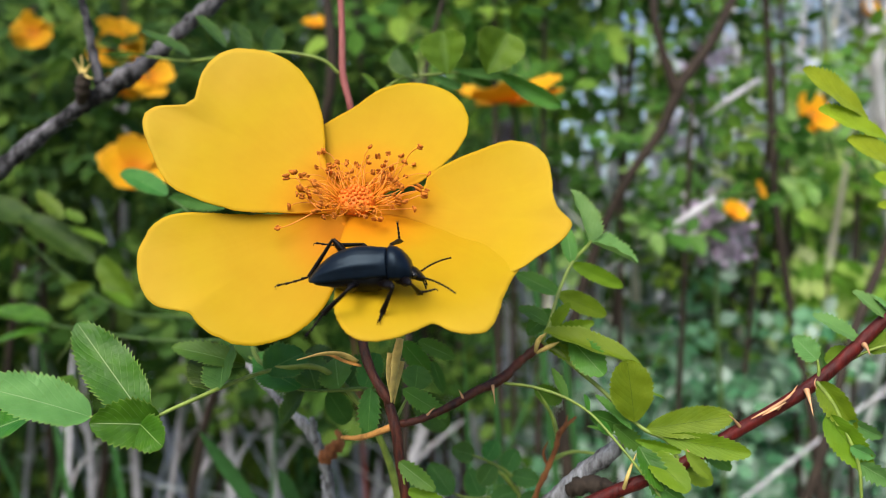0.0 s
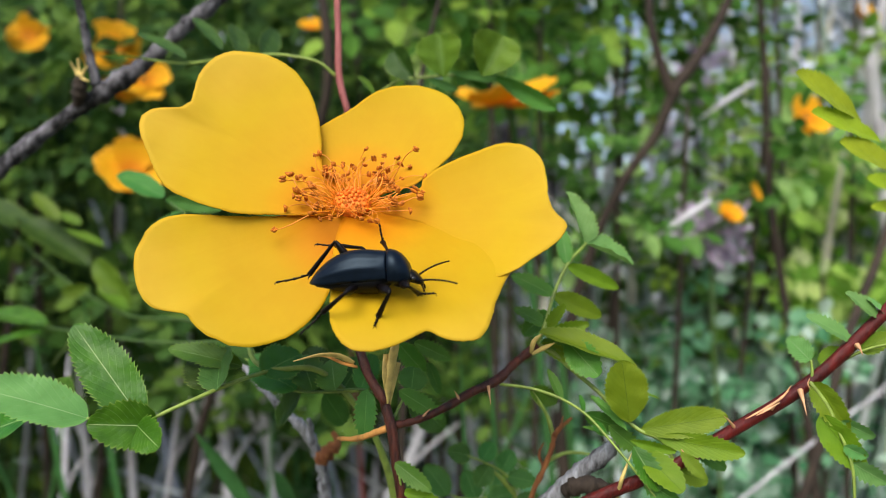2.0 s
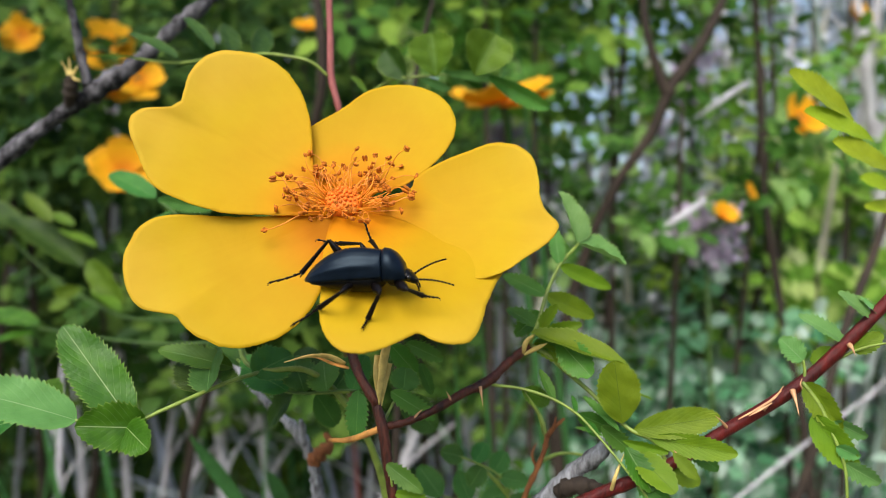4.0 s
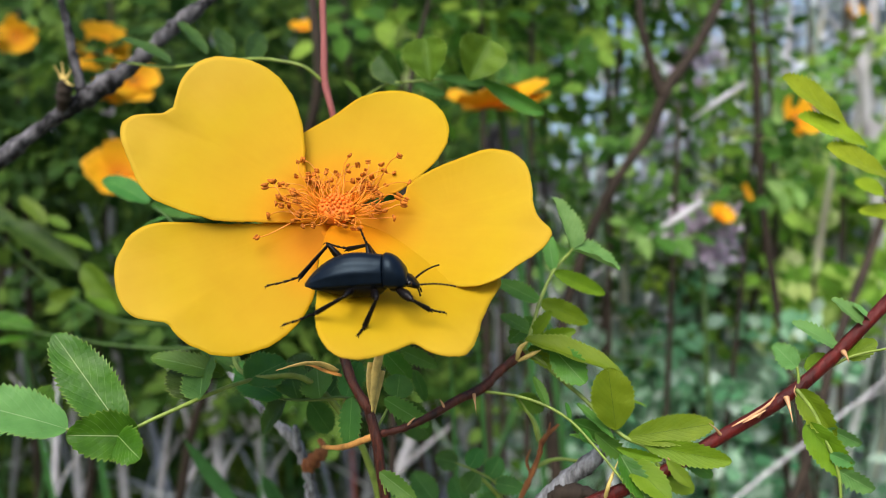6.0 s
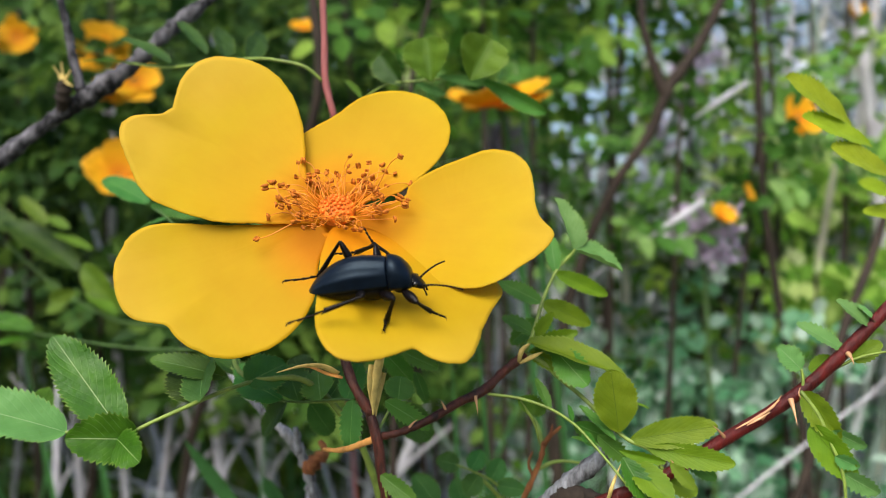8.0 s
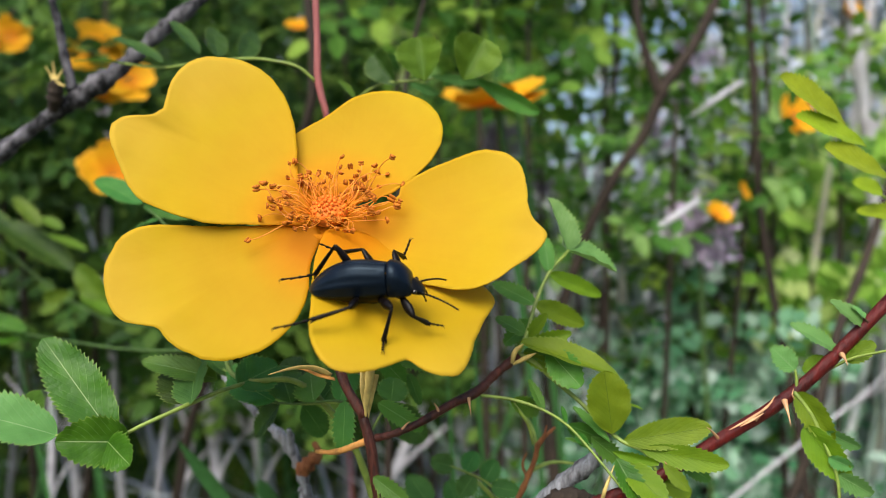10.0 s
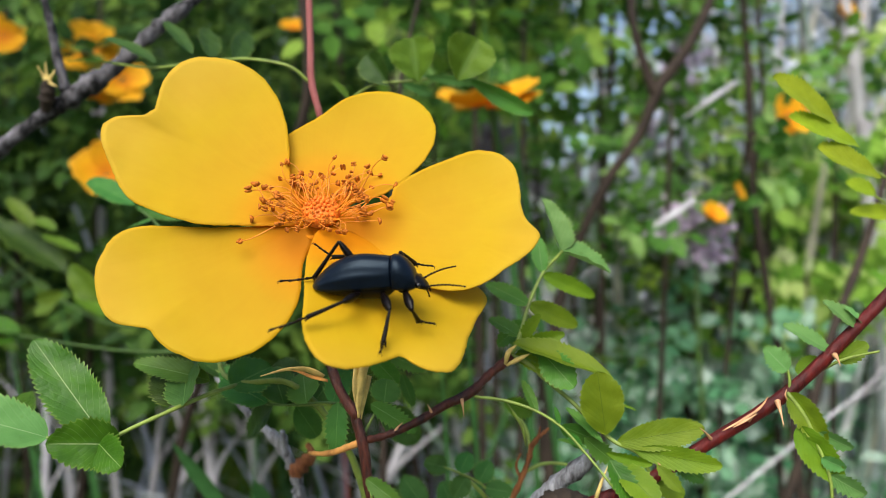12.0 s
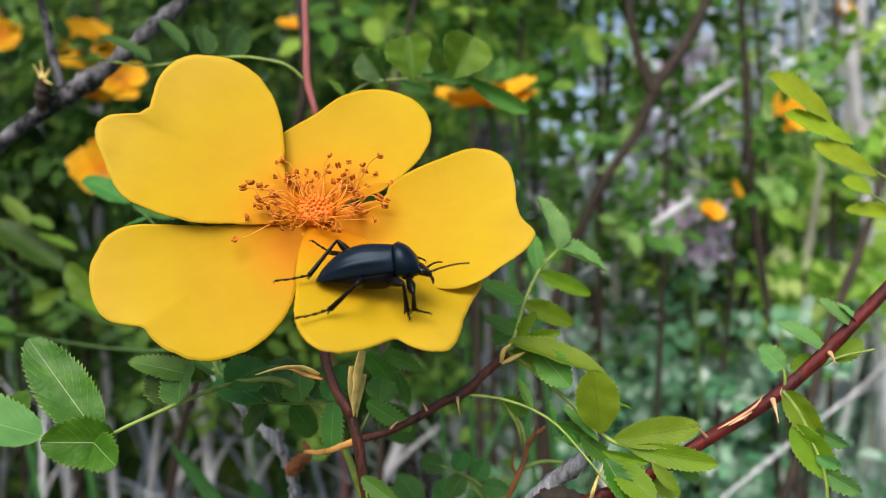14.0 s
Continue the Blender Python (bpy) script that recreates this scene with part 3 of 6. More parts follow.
cane_leaf(cane, [(0.0222, 0.1226, 0.5996), (0.0232, 0.1234, 0.6005), (0.0238, 0.1240, 0.6011)], 0.0003, [
    ((0.0240, 0.1240, 0.6010), (0.0319, 0.1245, 0.5978), 0.0046, -36, .75, .04),
    ((0.0236, 0.1240, 0.6011), (0.0211, 0.1255, 0.6099), 0.0050, 36, .75, .04),
], PALE_SHEEN_LEAF, None, 0.62)
cane_leaf(cane, [(0.0146, 0.1140, 0.5860), (0.0168, 0.1135, 0.5849), (0.0192, 0.1130, 0.5828), (0.0230, 0.1110, 0.5796), (0.0270, 0.1090, 0.5756), (0.0285, 0.1080, 0.5745), (0.0312, 0.1070, 0.5733), (0.0325, 0.1060, 0.5710)], 0.00036, [
    ((0.0280, 0.1080, 0.5835), (0.0147, 0.1120, 0.5882), .0046, 32, .55, .02),
    ((0.0187, 0.1125, 0.5868), (0.0226, 0.1080, 0.5823), .0044, 20, .3, .05, FRESH_LEAF),
    ((0.0270, 0.1080, 0.5757), (0.0257, 0.1070, 0.5846), .0060, -6, .25, .03),
    ((0.0285, 0.1080, 0.5746), (0.0394, 0.1040, 0.5774), .0041, 8, .22, .06),
    ((0.0306, 0.1070, 0.5738), (0.0410, 0.1020, 0.5727), .0032, 22, .3, .06),
    ((0.0281, 0.1070, 0.5721), (0.0323, 0.1010, 0.5684), .0040, 0, .25, .1),
    ((0.0326, 0.1060, 0.5695), (0.0371, 0.1050, 0.5682), .0028, 0, .2),
    ((0.0348, 0.1060, 0.5728), (0.0407, 0.1070, 0.5692), .0022, 10, .2, .1, FRESH_LEAF),
    ((0.0244, 0.1100, 0.5748), (0.0287, 0.1100, 0.5712), .0026, 20, .2, .05, FRESH_LEAF),
    ((0.0266, 0.1080, 0.5745), (0.0220, 0.1100, 0.5792), 0.0017, 25, .4, .05, FRESH_LEAF),
    ((0.0268, 0.1070, 0.5734), (0.0326, 0.1050, 0.5721), 0.0016, 40, .4),
    ((0.0270, 0.1060, 0.5728), (0.0299, 0.1030, 0.5676), 0.0033, 0, .3, .06, LEAF),
    ((0.0329, 0.1040, 0.5725), (0.0356, 0.1020, 0.5696), 0.0018, 15, .3),
    ((0.0243, 0.1080, 0.5738), (0.0207, 0.1100, 0.5748), 0.0013, 45, .3, .06, FRESH_LEAF),
    ((0.0316, 0.1090, 0.5787), (0.0289, 0.1110, 0.5796), 0.0011, 50, .3),
], LIME_LEAF, None, 1.15, 16)
cane_leaf(cane, [(0.0088, 0.1110, 0.5806), (0.0132, 0.1110, 0.5800), (0.0175, 0.1100, 0.5787), (0.0205, 0.1090, 0.5770), (0.0237, 0.1070, 0.5737), (0.0268, 0.1050, 0.5699), (0.0307, 0.1040, 0.5648)], 0.00024, [
    ((0.0177, 0.1100, 0.5785), (0.0161, 0.1120, 0.5828), .0016, 20),
    ((0.0207, 0.1090, 0.5770), (0.0202, 0.1090, 0.5794), .0010, 30),
    ((0.0209, 0.1090, 0.5768), (0.0272, 0.1120, 0.5735), .0028, 40),
    ((0.0222, 0.1090, 0.5756), (0.0235, 0.1080, 0.5738), .0016, 40),
    ((0.0132, 0.1110, 0.5798), (0.0183, 0.1150, 0.5771), .0028, 20, .2, .1, OLIVE_LEAF),
    ((0.0283, 0.1050, 0.5684), (0.0323, 0.1030, 0.5659), .0030, 30),
], FRESH_LEAF)
cane_leaf(cane, [(0.0135, 0.1115, 0.5796), (0.0158, 0.1130, 0.5760), (0.0168, 0.1150, 0.5725)], 0.00024, [], FRESH_LEAF)
for pts, r in (([(0.0136, 0.1130, 0.5849), (0.0141, 0.1120, 0.5869), (0.0151, 0.1115, 0.5878)], .00028), ([(0.0138, 0.1130, 0.5847), (0.0158, 0.1120, 0.5859), (0.0169, 0.1115, 0.5865)], .00025), ([(0.0251, 0.1080, 0.5649), (0.0256, 0.1060, 0.5689), (0.0271, 0.1075, 0.5714)], .00022)):
    cane_part(cane, "bud_scale", pts, [r, r * 1.2, r * 0.3], PALE_STALK, 0.15, 3, "dry tan bud scale", 8)
# leaves below the flower: their shade is partly painted, through SHADE_LEAF
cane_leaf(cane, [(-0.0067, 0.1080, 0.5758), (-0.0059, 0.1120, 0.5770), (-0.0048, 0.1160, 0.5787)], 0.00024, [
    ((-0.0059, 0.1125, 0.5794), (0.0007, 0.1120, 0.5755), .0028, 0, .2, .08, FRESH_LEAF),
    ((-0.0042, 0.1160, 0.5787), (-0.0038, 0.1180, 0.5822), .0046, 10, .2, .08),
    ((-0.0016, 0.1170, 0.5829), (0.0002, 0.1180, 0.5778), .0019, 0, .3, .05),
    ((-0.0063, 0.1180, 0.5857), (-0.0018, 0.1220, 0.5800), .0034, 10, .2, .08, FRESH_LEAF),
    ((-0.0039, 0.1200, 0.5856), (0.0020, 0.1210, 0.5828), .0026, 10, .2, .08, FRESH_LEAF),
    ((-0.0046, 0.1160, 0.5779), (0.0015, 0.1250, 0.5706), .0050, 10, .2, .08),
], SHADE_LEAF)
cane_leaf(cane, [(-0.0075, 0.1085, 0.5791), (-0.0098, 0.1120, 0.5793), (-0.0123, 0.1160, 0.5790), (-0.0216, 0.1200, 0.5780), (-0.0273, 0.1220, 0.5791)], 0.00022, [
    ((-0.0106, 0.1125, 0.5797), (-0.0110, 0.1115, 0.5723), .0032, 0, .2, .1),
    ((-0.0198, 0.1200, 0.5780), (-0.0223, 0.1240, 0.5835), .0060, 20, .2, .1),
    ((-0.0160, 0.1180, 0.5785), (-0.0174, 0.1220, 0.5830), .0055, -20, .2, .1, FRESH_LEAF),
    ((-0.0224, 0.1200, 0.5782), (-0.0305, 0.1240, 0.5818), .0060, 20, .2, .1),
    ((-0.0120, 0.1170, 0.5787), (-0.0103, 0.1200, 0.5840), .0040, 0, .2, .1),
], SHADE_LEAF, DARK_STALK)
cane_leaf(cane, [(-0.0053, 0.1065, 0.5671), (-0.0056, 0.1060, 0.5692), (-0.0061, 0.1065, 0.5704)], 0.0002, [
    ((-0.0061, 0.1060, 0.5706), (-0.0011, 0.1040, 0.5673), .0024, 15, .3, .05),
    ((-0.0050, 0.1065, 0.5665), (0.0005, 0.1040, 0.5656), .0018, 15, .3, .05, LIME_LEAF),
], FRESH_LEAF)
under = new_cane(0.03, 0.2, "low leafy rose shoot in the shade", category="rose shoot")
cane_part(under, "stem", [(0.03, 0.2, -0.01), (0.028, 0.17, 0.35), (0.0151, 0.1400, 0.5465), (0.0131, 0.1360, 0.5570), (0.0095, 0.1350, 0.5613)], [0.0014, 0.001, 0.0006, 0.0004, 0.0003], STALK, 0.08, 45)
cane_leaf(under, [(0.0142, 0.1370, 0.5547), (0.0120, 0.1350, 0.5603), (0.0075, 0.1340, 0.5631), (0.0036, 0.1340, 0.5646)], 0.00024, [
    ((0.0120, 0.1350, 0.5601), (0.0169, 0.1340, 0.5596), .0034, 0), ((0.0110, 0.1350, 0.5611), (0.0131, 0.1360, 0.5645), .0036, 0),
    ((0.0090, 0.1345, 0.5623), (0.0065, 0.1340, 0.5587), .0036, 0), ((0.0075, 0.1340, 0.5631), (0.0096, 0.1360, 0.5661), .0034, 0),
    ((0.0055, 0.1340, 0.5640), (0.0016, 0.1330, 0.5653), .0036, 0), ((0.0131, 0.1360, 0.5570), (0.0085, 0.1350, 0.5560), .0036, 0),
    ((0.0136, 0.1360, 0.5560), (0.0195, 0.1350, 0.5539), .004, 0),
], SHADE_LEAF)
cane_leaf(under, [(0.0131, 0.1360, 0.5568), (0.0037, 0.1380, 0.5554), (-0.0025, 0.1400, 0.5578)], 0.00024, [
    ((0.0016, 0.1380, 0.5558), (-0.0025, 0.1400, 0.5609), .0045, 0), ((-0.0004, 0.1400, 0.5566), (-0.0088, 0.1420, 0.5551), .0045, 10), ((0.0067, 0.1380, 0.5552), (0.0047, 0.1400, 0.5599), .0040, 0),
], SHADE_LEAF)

# leaf in front on the other side, with its own cane behind the flower
left_cane = new_cane(-0.01, 0.2, "green rose shoot with toothed leaves", category="rose shoot")
cane_part(left_cane, "stem", [(-0.01, 0.2, -0.01), (-0.008, 0.16, 0.35), (-0.0065, 0.1280, 0.5511), (-0.0086, 0.1240, 0.5654), (-0.0129, 0.1220, 0.5749), (-0.0198, 0.1200, 0.5815), (-0.0257, 0.1185, 0.5816), (-0.0342, 0.1350, 0.5882)],
          [0.002, 0.0015, 0.0008, 0.0006, 0.0005, 0.00045, 0.0004, 0.0003], STALK, 0.08, 4)
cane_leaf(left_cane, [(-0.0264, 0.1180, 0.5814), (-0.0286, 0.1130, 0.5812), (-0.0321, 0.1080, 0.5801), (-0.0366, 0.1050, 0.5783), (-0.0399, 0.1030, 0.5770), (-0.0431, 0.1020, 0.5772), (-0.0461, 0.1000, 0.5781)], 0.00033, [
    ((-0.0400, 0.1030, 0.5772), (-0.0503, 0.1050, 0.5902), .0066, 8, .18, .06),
    # second leaflet is paler to imitate sky sheen on its upper side
    ((-0.0459, 0.1000, 0.5781), (-0.0574, 0.0940, 0.5840), .0066, 22, .3, .1, PALE_SHEEN_LEAF),
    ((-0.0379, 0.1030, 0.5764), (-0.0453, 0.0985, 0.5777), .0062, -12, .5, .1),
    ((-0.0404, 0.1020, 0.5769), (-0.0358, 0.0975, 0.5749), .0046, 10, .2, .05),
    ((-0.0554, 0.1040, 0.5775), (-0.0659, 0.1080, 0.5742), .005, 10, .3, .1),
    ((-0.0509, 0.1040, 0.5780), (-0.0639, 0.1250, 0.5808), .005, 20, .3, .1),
    ((-0.0325, 0.1095, 0.5801), (-0.0367, 0.1151, 0.5848), .0058, 8, .15, .05, SHADED_OLIVE_LEAF),
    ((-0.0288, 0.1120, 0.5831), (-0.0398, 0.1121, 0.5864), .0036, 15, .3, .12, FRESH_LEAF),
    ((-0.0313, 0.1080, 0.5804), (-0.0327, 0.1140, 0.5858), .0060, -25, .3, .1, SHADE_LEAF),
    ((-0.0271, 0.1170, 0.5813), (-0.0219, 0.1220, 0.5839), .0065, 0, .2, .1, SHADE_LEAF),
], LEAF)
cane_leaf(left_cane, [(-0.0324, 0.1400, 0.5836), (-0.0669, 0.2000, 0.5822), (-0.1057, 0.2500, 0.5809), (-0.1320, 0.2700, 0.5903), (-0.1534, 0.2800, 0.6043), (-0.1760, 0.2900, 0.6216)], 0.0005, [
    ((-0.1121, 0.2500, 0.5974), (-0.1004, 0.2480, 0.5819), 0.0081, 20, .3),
    ((-0.1185, 0.2600, 0.5948), (-0.1489, 0.2700, 0.6137), 0.0111, 30, .4, .05, SHADED_OLIVE_LEAF),
    ((-0.1440, 0.2700, 0.6082), (-0.1699, 0.2800, 0.6198), 0.0099, 20, .3, .05, SHADED_OLIVE_LEAF),
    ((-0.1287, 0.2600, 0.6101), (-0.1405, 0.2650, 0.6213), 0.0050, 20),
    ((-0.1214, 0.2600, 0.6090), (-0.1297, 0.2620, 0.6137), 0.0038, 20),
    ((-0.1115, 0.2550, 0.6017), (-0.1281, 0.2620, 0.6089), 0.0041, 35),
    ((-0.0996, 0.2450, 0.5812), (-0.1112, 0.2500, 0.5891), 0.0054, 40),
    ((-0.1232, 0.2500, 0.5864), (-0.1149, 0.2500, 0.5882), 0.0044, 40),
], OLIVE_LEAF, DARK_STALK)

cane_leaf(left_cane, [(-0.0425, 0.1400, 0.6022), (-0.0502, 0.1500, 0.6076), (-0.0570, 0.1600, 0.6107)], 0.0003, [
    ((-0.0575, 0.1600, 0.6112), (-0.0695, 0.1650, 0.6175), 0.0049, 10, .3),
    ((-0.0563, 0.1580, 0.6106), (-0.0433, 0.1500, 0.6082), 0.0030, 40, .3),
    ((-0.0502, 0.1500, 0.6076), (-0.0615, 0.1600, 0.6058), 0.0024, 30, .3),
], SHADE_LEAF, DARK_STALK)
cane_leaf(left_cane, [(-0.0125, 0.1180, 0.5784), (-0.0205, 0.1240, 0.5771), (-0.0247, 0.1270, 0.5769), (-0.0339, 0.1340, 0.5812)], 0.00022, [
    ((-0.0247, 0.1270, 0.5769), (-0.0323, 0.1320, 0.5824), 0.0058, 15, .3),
    ((-0.0176, 0.1230, 0.5773), (-0.0222, 0.1280, 0.5839), 0.0065, -12, .3, .05, SHADED_OLIVE_LEAF),
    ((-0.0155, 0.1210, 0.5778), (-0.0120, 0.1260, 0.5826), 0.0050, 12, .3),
    ((-0.0226, 0.1260, 0.5767), (-0.0281, 0.1300, 0.5706), 0.0046, 20, .3, .05, SHADED_OLIVE_LEAF),
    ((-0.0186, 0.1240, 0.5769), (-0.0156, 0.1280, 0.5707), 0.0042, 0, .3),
    ((-0.0322, 0.1330, 0.5800), (-0.0401, 0.1390, 0.5839), 0.0045, 30, .4, .05, SHADED_OLIVE_LEAF),
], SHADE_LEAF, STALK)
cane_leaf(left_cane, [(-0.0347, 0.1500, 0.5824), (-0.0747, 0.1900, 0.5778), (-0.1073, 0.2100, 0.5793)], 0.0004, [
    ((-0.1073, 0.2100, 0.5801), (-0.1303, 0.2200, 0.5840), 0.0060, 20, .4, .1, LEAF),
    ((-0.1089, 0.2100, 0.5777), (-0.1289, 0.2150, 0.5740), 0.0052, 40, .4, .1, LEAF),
    ((-0.0934, 0.2000, 0.5781), (-0.1066, 0.2100, 0.5692), 0.0050, 30, .3, .05, SHADED_OLIVE_LEAF),
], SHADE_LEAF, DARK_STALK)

# ---------------------------------------------------------------- the strong red cane with thorns
red = new_cane(-0.04, 0.15, "thick thorny dark-red rose cane")
cane_part(red, "stem", [(-0.04, 0.15, -0.01), (-0.035, 0.14, 0.3), (-0.0125, 0.1180, 0.5401), (0.0096, 0.1120, 0.5568), (0.0239, 0.1080, 0.5657), (0.0321, 0.1060, 0.5698), (0.0399, 0.1050, 0.5749), (0.0502, 0.1040, 0.5817), (0.0595, 0.1030, 0.5908), (0.0708, 0.1050, 0.6016), (0.0945, 0.1150, 0.6289)],
          [0.003, 0.0024, 0.0015, 0.00108, 0.00098, 0.00088, 0.00088, 0.00088, 0.00082, 0.00074, 0.0006], RED_BARK, 0.06, 5, "dark-red glossy stem", 16)
for b, t, r in (((0.0405, 0.1045, 0.5757), (0.0380, 0.1020, 0.5779), .0003), ((0.0488, 0.1030, 0.5811), (0.0485, 0.1005, 0.5782), .00042), ((0.0560, 0.1020, 0.5873), (0.0557, 0.1000, 0.5861), .0004),
                ((0.0341, 0.1050, 0.5711), (0.0330, 0.1040, 0.5729), .0004), ((0.0450, 0.1035, 0.5784), (0.0471, 0.1025, 0.5811), .00035)):
    cane_thorn(red, b, t, r)
for pts in (((0.0416, 0.1035, 0.5771), (0.0448, 0.1030, 0.5791), (0.0465, 0.1028, 0.5804), (0.0474, 0.1026, 0.5818)), ((0.0428, 0.1028, 0.5777), (0.0443, 0.1024, 0.5787), (0.0459, 0.1026, 0.5795)), ((0.0498, 0.1022, 0.5813), (0.0493, 0.1018, 0.5822), (0.0497, 0.1022, 0.5828))):
    inv = red.matrix_basis.inverted()
    put("bark_strip", tube([inv @ Vector(p) for p in pts], [0.00006, 0.00018, 0.00015, 0.00005], 5, 8, 0.25, 6, 0.5), THORN, red, "pale torn strip of bark")
cane_leaf(red, [(0.0506, 0.1035, 0.5822), (0.0507, 0.1035, 0.5837), (0.0505, 0.1035, 0.5851)], 0.00025, [
    ((0.0505, 0.1035, 0.5850), (0.0476, 0.1040, 0.5881), .0031, -10, .25, .05),
], PALE_SHEEN_LEAF)
cane_leaf(red, [(0.0550, 0.1035, 0.5851), (0.0571, 0.1025, 0.5865), (0.0608, 0.1000, 0.5880)], 0.00022, [
    ((0.0561, 0.1035, 0.5876), (0.0504, 0.1040, 0.5914), .0026, 15, .35),
    ((0.0590, 0.1025, 0.5909), (0.0553, 0.1030, 0.5945), .0024, 15, .35),
    ((0.0601, 0.1025, 0.5913), (0.0578, 0.1035, 0.5940), .0018, 35, .3),
    ((0.0553, 0.1045, 0.5864), (0.0523, 0.1050, 0.5846), .0024, 0, .2, .05, LIME_LEAF),
    ((0.0570, 0.1030, 0.5863), (0.0605, 0.1020, 0.5888), .0026, 0, .2, .08, LIME_LEAF),
], PALE_SHEEN_LEAF)
cane_leaf(red, [(0.0501, 0.1030, 0.5822), (0.0519, 0.1020, 0.5794), (0.0529, 0.1010, 0.5763), (0.0541, 0.1000, 0.5721), (0.0546, 0.1000, 0.5662)], 0.00028, [
    ((0.0505, 0.1030, 0.5822), (0.0540, 0.1005, 0.5762), .0034, 35, .5, .05, LIME_LEAF),
    ((0.0509, 0.1020, 0.5779), (0.0555, 0.0995, 0.5711), .0040, 32, .5, .05, LIME_LEAF),
    ((0.0533, 0.1010, 0.5774), (0.0573, 0.1000, 0.5752), .0022, 55, .3),
    ((0.0542, 0.1000, 0.5721), (0.0584, 0.0990, 0.5695), .0026, 45, .3),
    ((0.0531, 0.1000, 0.5743), (0.0558, 0.0990, 0.5730), .0020, 50, .3),
], PALE_SHEEN_LEAF)

# sprays further back
spray = new_cane(0.16, 0.22, "leafy rose shoot with sunlight painted into its green leaflets", category="rose shoot")
cane_part(spray, "stem", [(0.16, 0.22, -0.01), (0.14, 0.18, 0.35), (0.1122, 0.1500, 0.5714), (0.1000, 0.1420, 0.5991), (0.0921, 0.1380, 0.6123), (0.0931, 0.1380, 0.6245), (0.0965, 0.1400, 0.6455)],
          [0.002, 0.0016, 0.001, 0.0008, 0.0007, 0.0006, 0.0004], STALK, 0.08, 7)
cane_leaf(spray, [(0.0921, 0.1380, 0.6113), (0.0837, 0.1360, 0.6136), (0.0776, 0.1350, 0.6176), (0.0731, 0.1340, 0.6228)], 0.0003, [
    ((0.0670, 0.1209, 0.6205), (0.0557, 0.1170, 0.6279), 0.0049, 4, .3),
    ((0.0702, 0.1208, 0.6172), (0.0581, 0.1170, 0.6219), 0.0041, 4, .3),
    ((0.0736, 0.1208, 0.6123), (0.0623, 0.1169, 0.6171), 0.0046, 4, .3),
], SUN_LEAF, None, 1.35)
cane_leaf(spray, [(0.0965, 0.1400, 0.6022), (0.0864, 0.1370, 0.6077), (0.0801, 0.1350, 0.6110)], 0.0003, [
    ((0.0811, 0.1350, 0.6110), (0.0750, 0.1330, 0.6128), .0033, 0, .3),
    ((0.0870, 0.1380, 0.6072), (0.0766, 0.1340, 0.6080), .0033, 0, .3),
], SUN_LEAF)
pink = new_cane(-0.005, 0.2, "slender pinkish rose shoot behind the flower", category="rose shoot")
cane_part(pink, "stem", [(-0.005, 0.2, -0.01), (-0.02, 0.36, 0.2), (-0.0424, 0.4000, 0.5060), (-0.0290, 0.2400, 0.5896), (-0.0176, 0.1550, 0.6127), (-0.0171, 0.1430, 0.6258), (-0.0186, 0.1430, 0.6322), (-0.0188, 0.1430, 0.6401), (-0.0191, 0.1430, 0.6496), (-0.0217, 0.1600, 0.6873)],
          [0.0016, 0.0014, 0.0009, 0.0007, 0.0006, 0.0006, 0.00065, 0.0006, 0.0006, 0.0004], PINK_BARK, 0.06, 8)
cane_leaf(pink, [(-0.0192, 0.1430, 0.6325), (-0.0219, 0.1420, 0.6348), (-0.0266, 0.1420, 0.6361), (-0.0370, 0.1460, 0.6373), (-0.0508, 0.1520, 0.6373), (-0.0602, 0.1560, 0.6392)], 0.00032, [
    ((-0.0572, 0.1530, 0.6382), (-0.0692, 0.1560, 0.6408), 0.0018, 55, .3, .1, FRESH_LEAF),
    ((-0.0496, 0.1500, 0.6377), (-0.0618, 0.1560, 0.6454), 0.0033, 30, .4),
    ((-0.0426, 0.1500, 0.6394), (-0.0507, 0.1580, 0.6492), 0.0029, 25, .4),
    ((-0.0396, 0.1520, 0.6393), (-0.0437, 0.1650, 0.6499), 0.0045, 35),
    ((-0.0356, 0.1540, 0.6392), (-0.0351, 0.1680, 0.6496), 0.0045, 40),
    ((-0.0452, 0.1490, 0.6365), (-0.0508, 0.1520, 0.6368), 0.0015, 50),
], SHADED_OLIVE_LEAF)
cane_leaf(pink, [(-0.0170, 0.1520, 0.6158), (-0.0127, 0.1490, 0.6297), (-0.0080, 0.1465, 0.6325), (-0.0015, 0.1450, 0.6330), (0.0060, 0.1450, 0.6335), (0.0128, 0.1440, 0.6317)], 0.00028, [
    ((-0.0045, 0.1455, 0.6323), (-0.0088, 0.1470, 0.6386), 0.0056, -38, .75, .03, SHADED_OLIVE_LEAF),
    ((0.0009, 0.1400, 0.6318), (0.0001, 0.1400, 0.6398), 0.0082, -14, .7, .02),
    ((0.0079, 0.1400, 0.6320), (0.0118, 0.1400, 0.6396), 0.0088, 16, .7, .02),
    ((0.0102, 0.1440, 0.6332), (0.0214, 0.1410, 0.6259), 0.0034, 52, .45, .12, FRESH_LEAF),
    ((0.0017, 0.1445, 0.6339), (0.0124, 0.1430, 0.6319), 0.0019, 60, .3, .1, PALE_SHEEN_LEAF),
    ((-0.0026, 0.1455, 0.6331), (0.0033, 0.1440, 0.6302), 0.0017, 55, .3, .1, PALE_SHEEN_LEAF),
    ((-0.0123, 0.1490, 0.6300), (-0.0155, 0.1500, 0.6346), 0.0024, 40),
], OLIVE_LEAF, None, 1.4, 12)

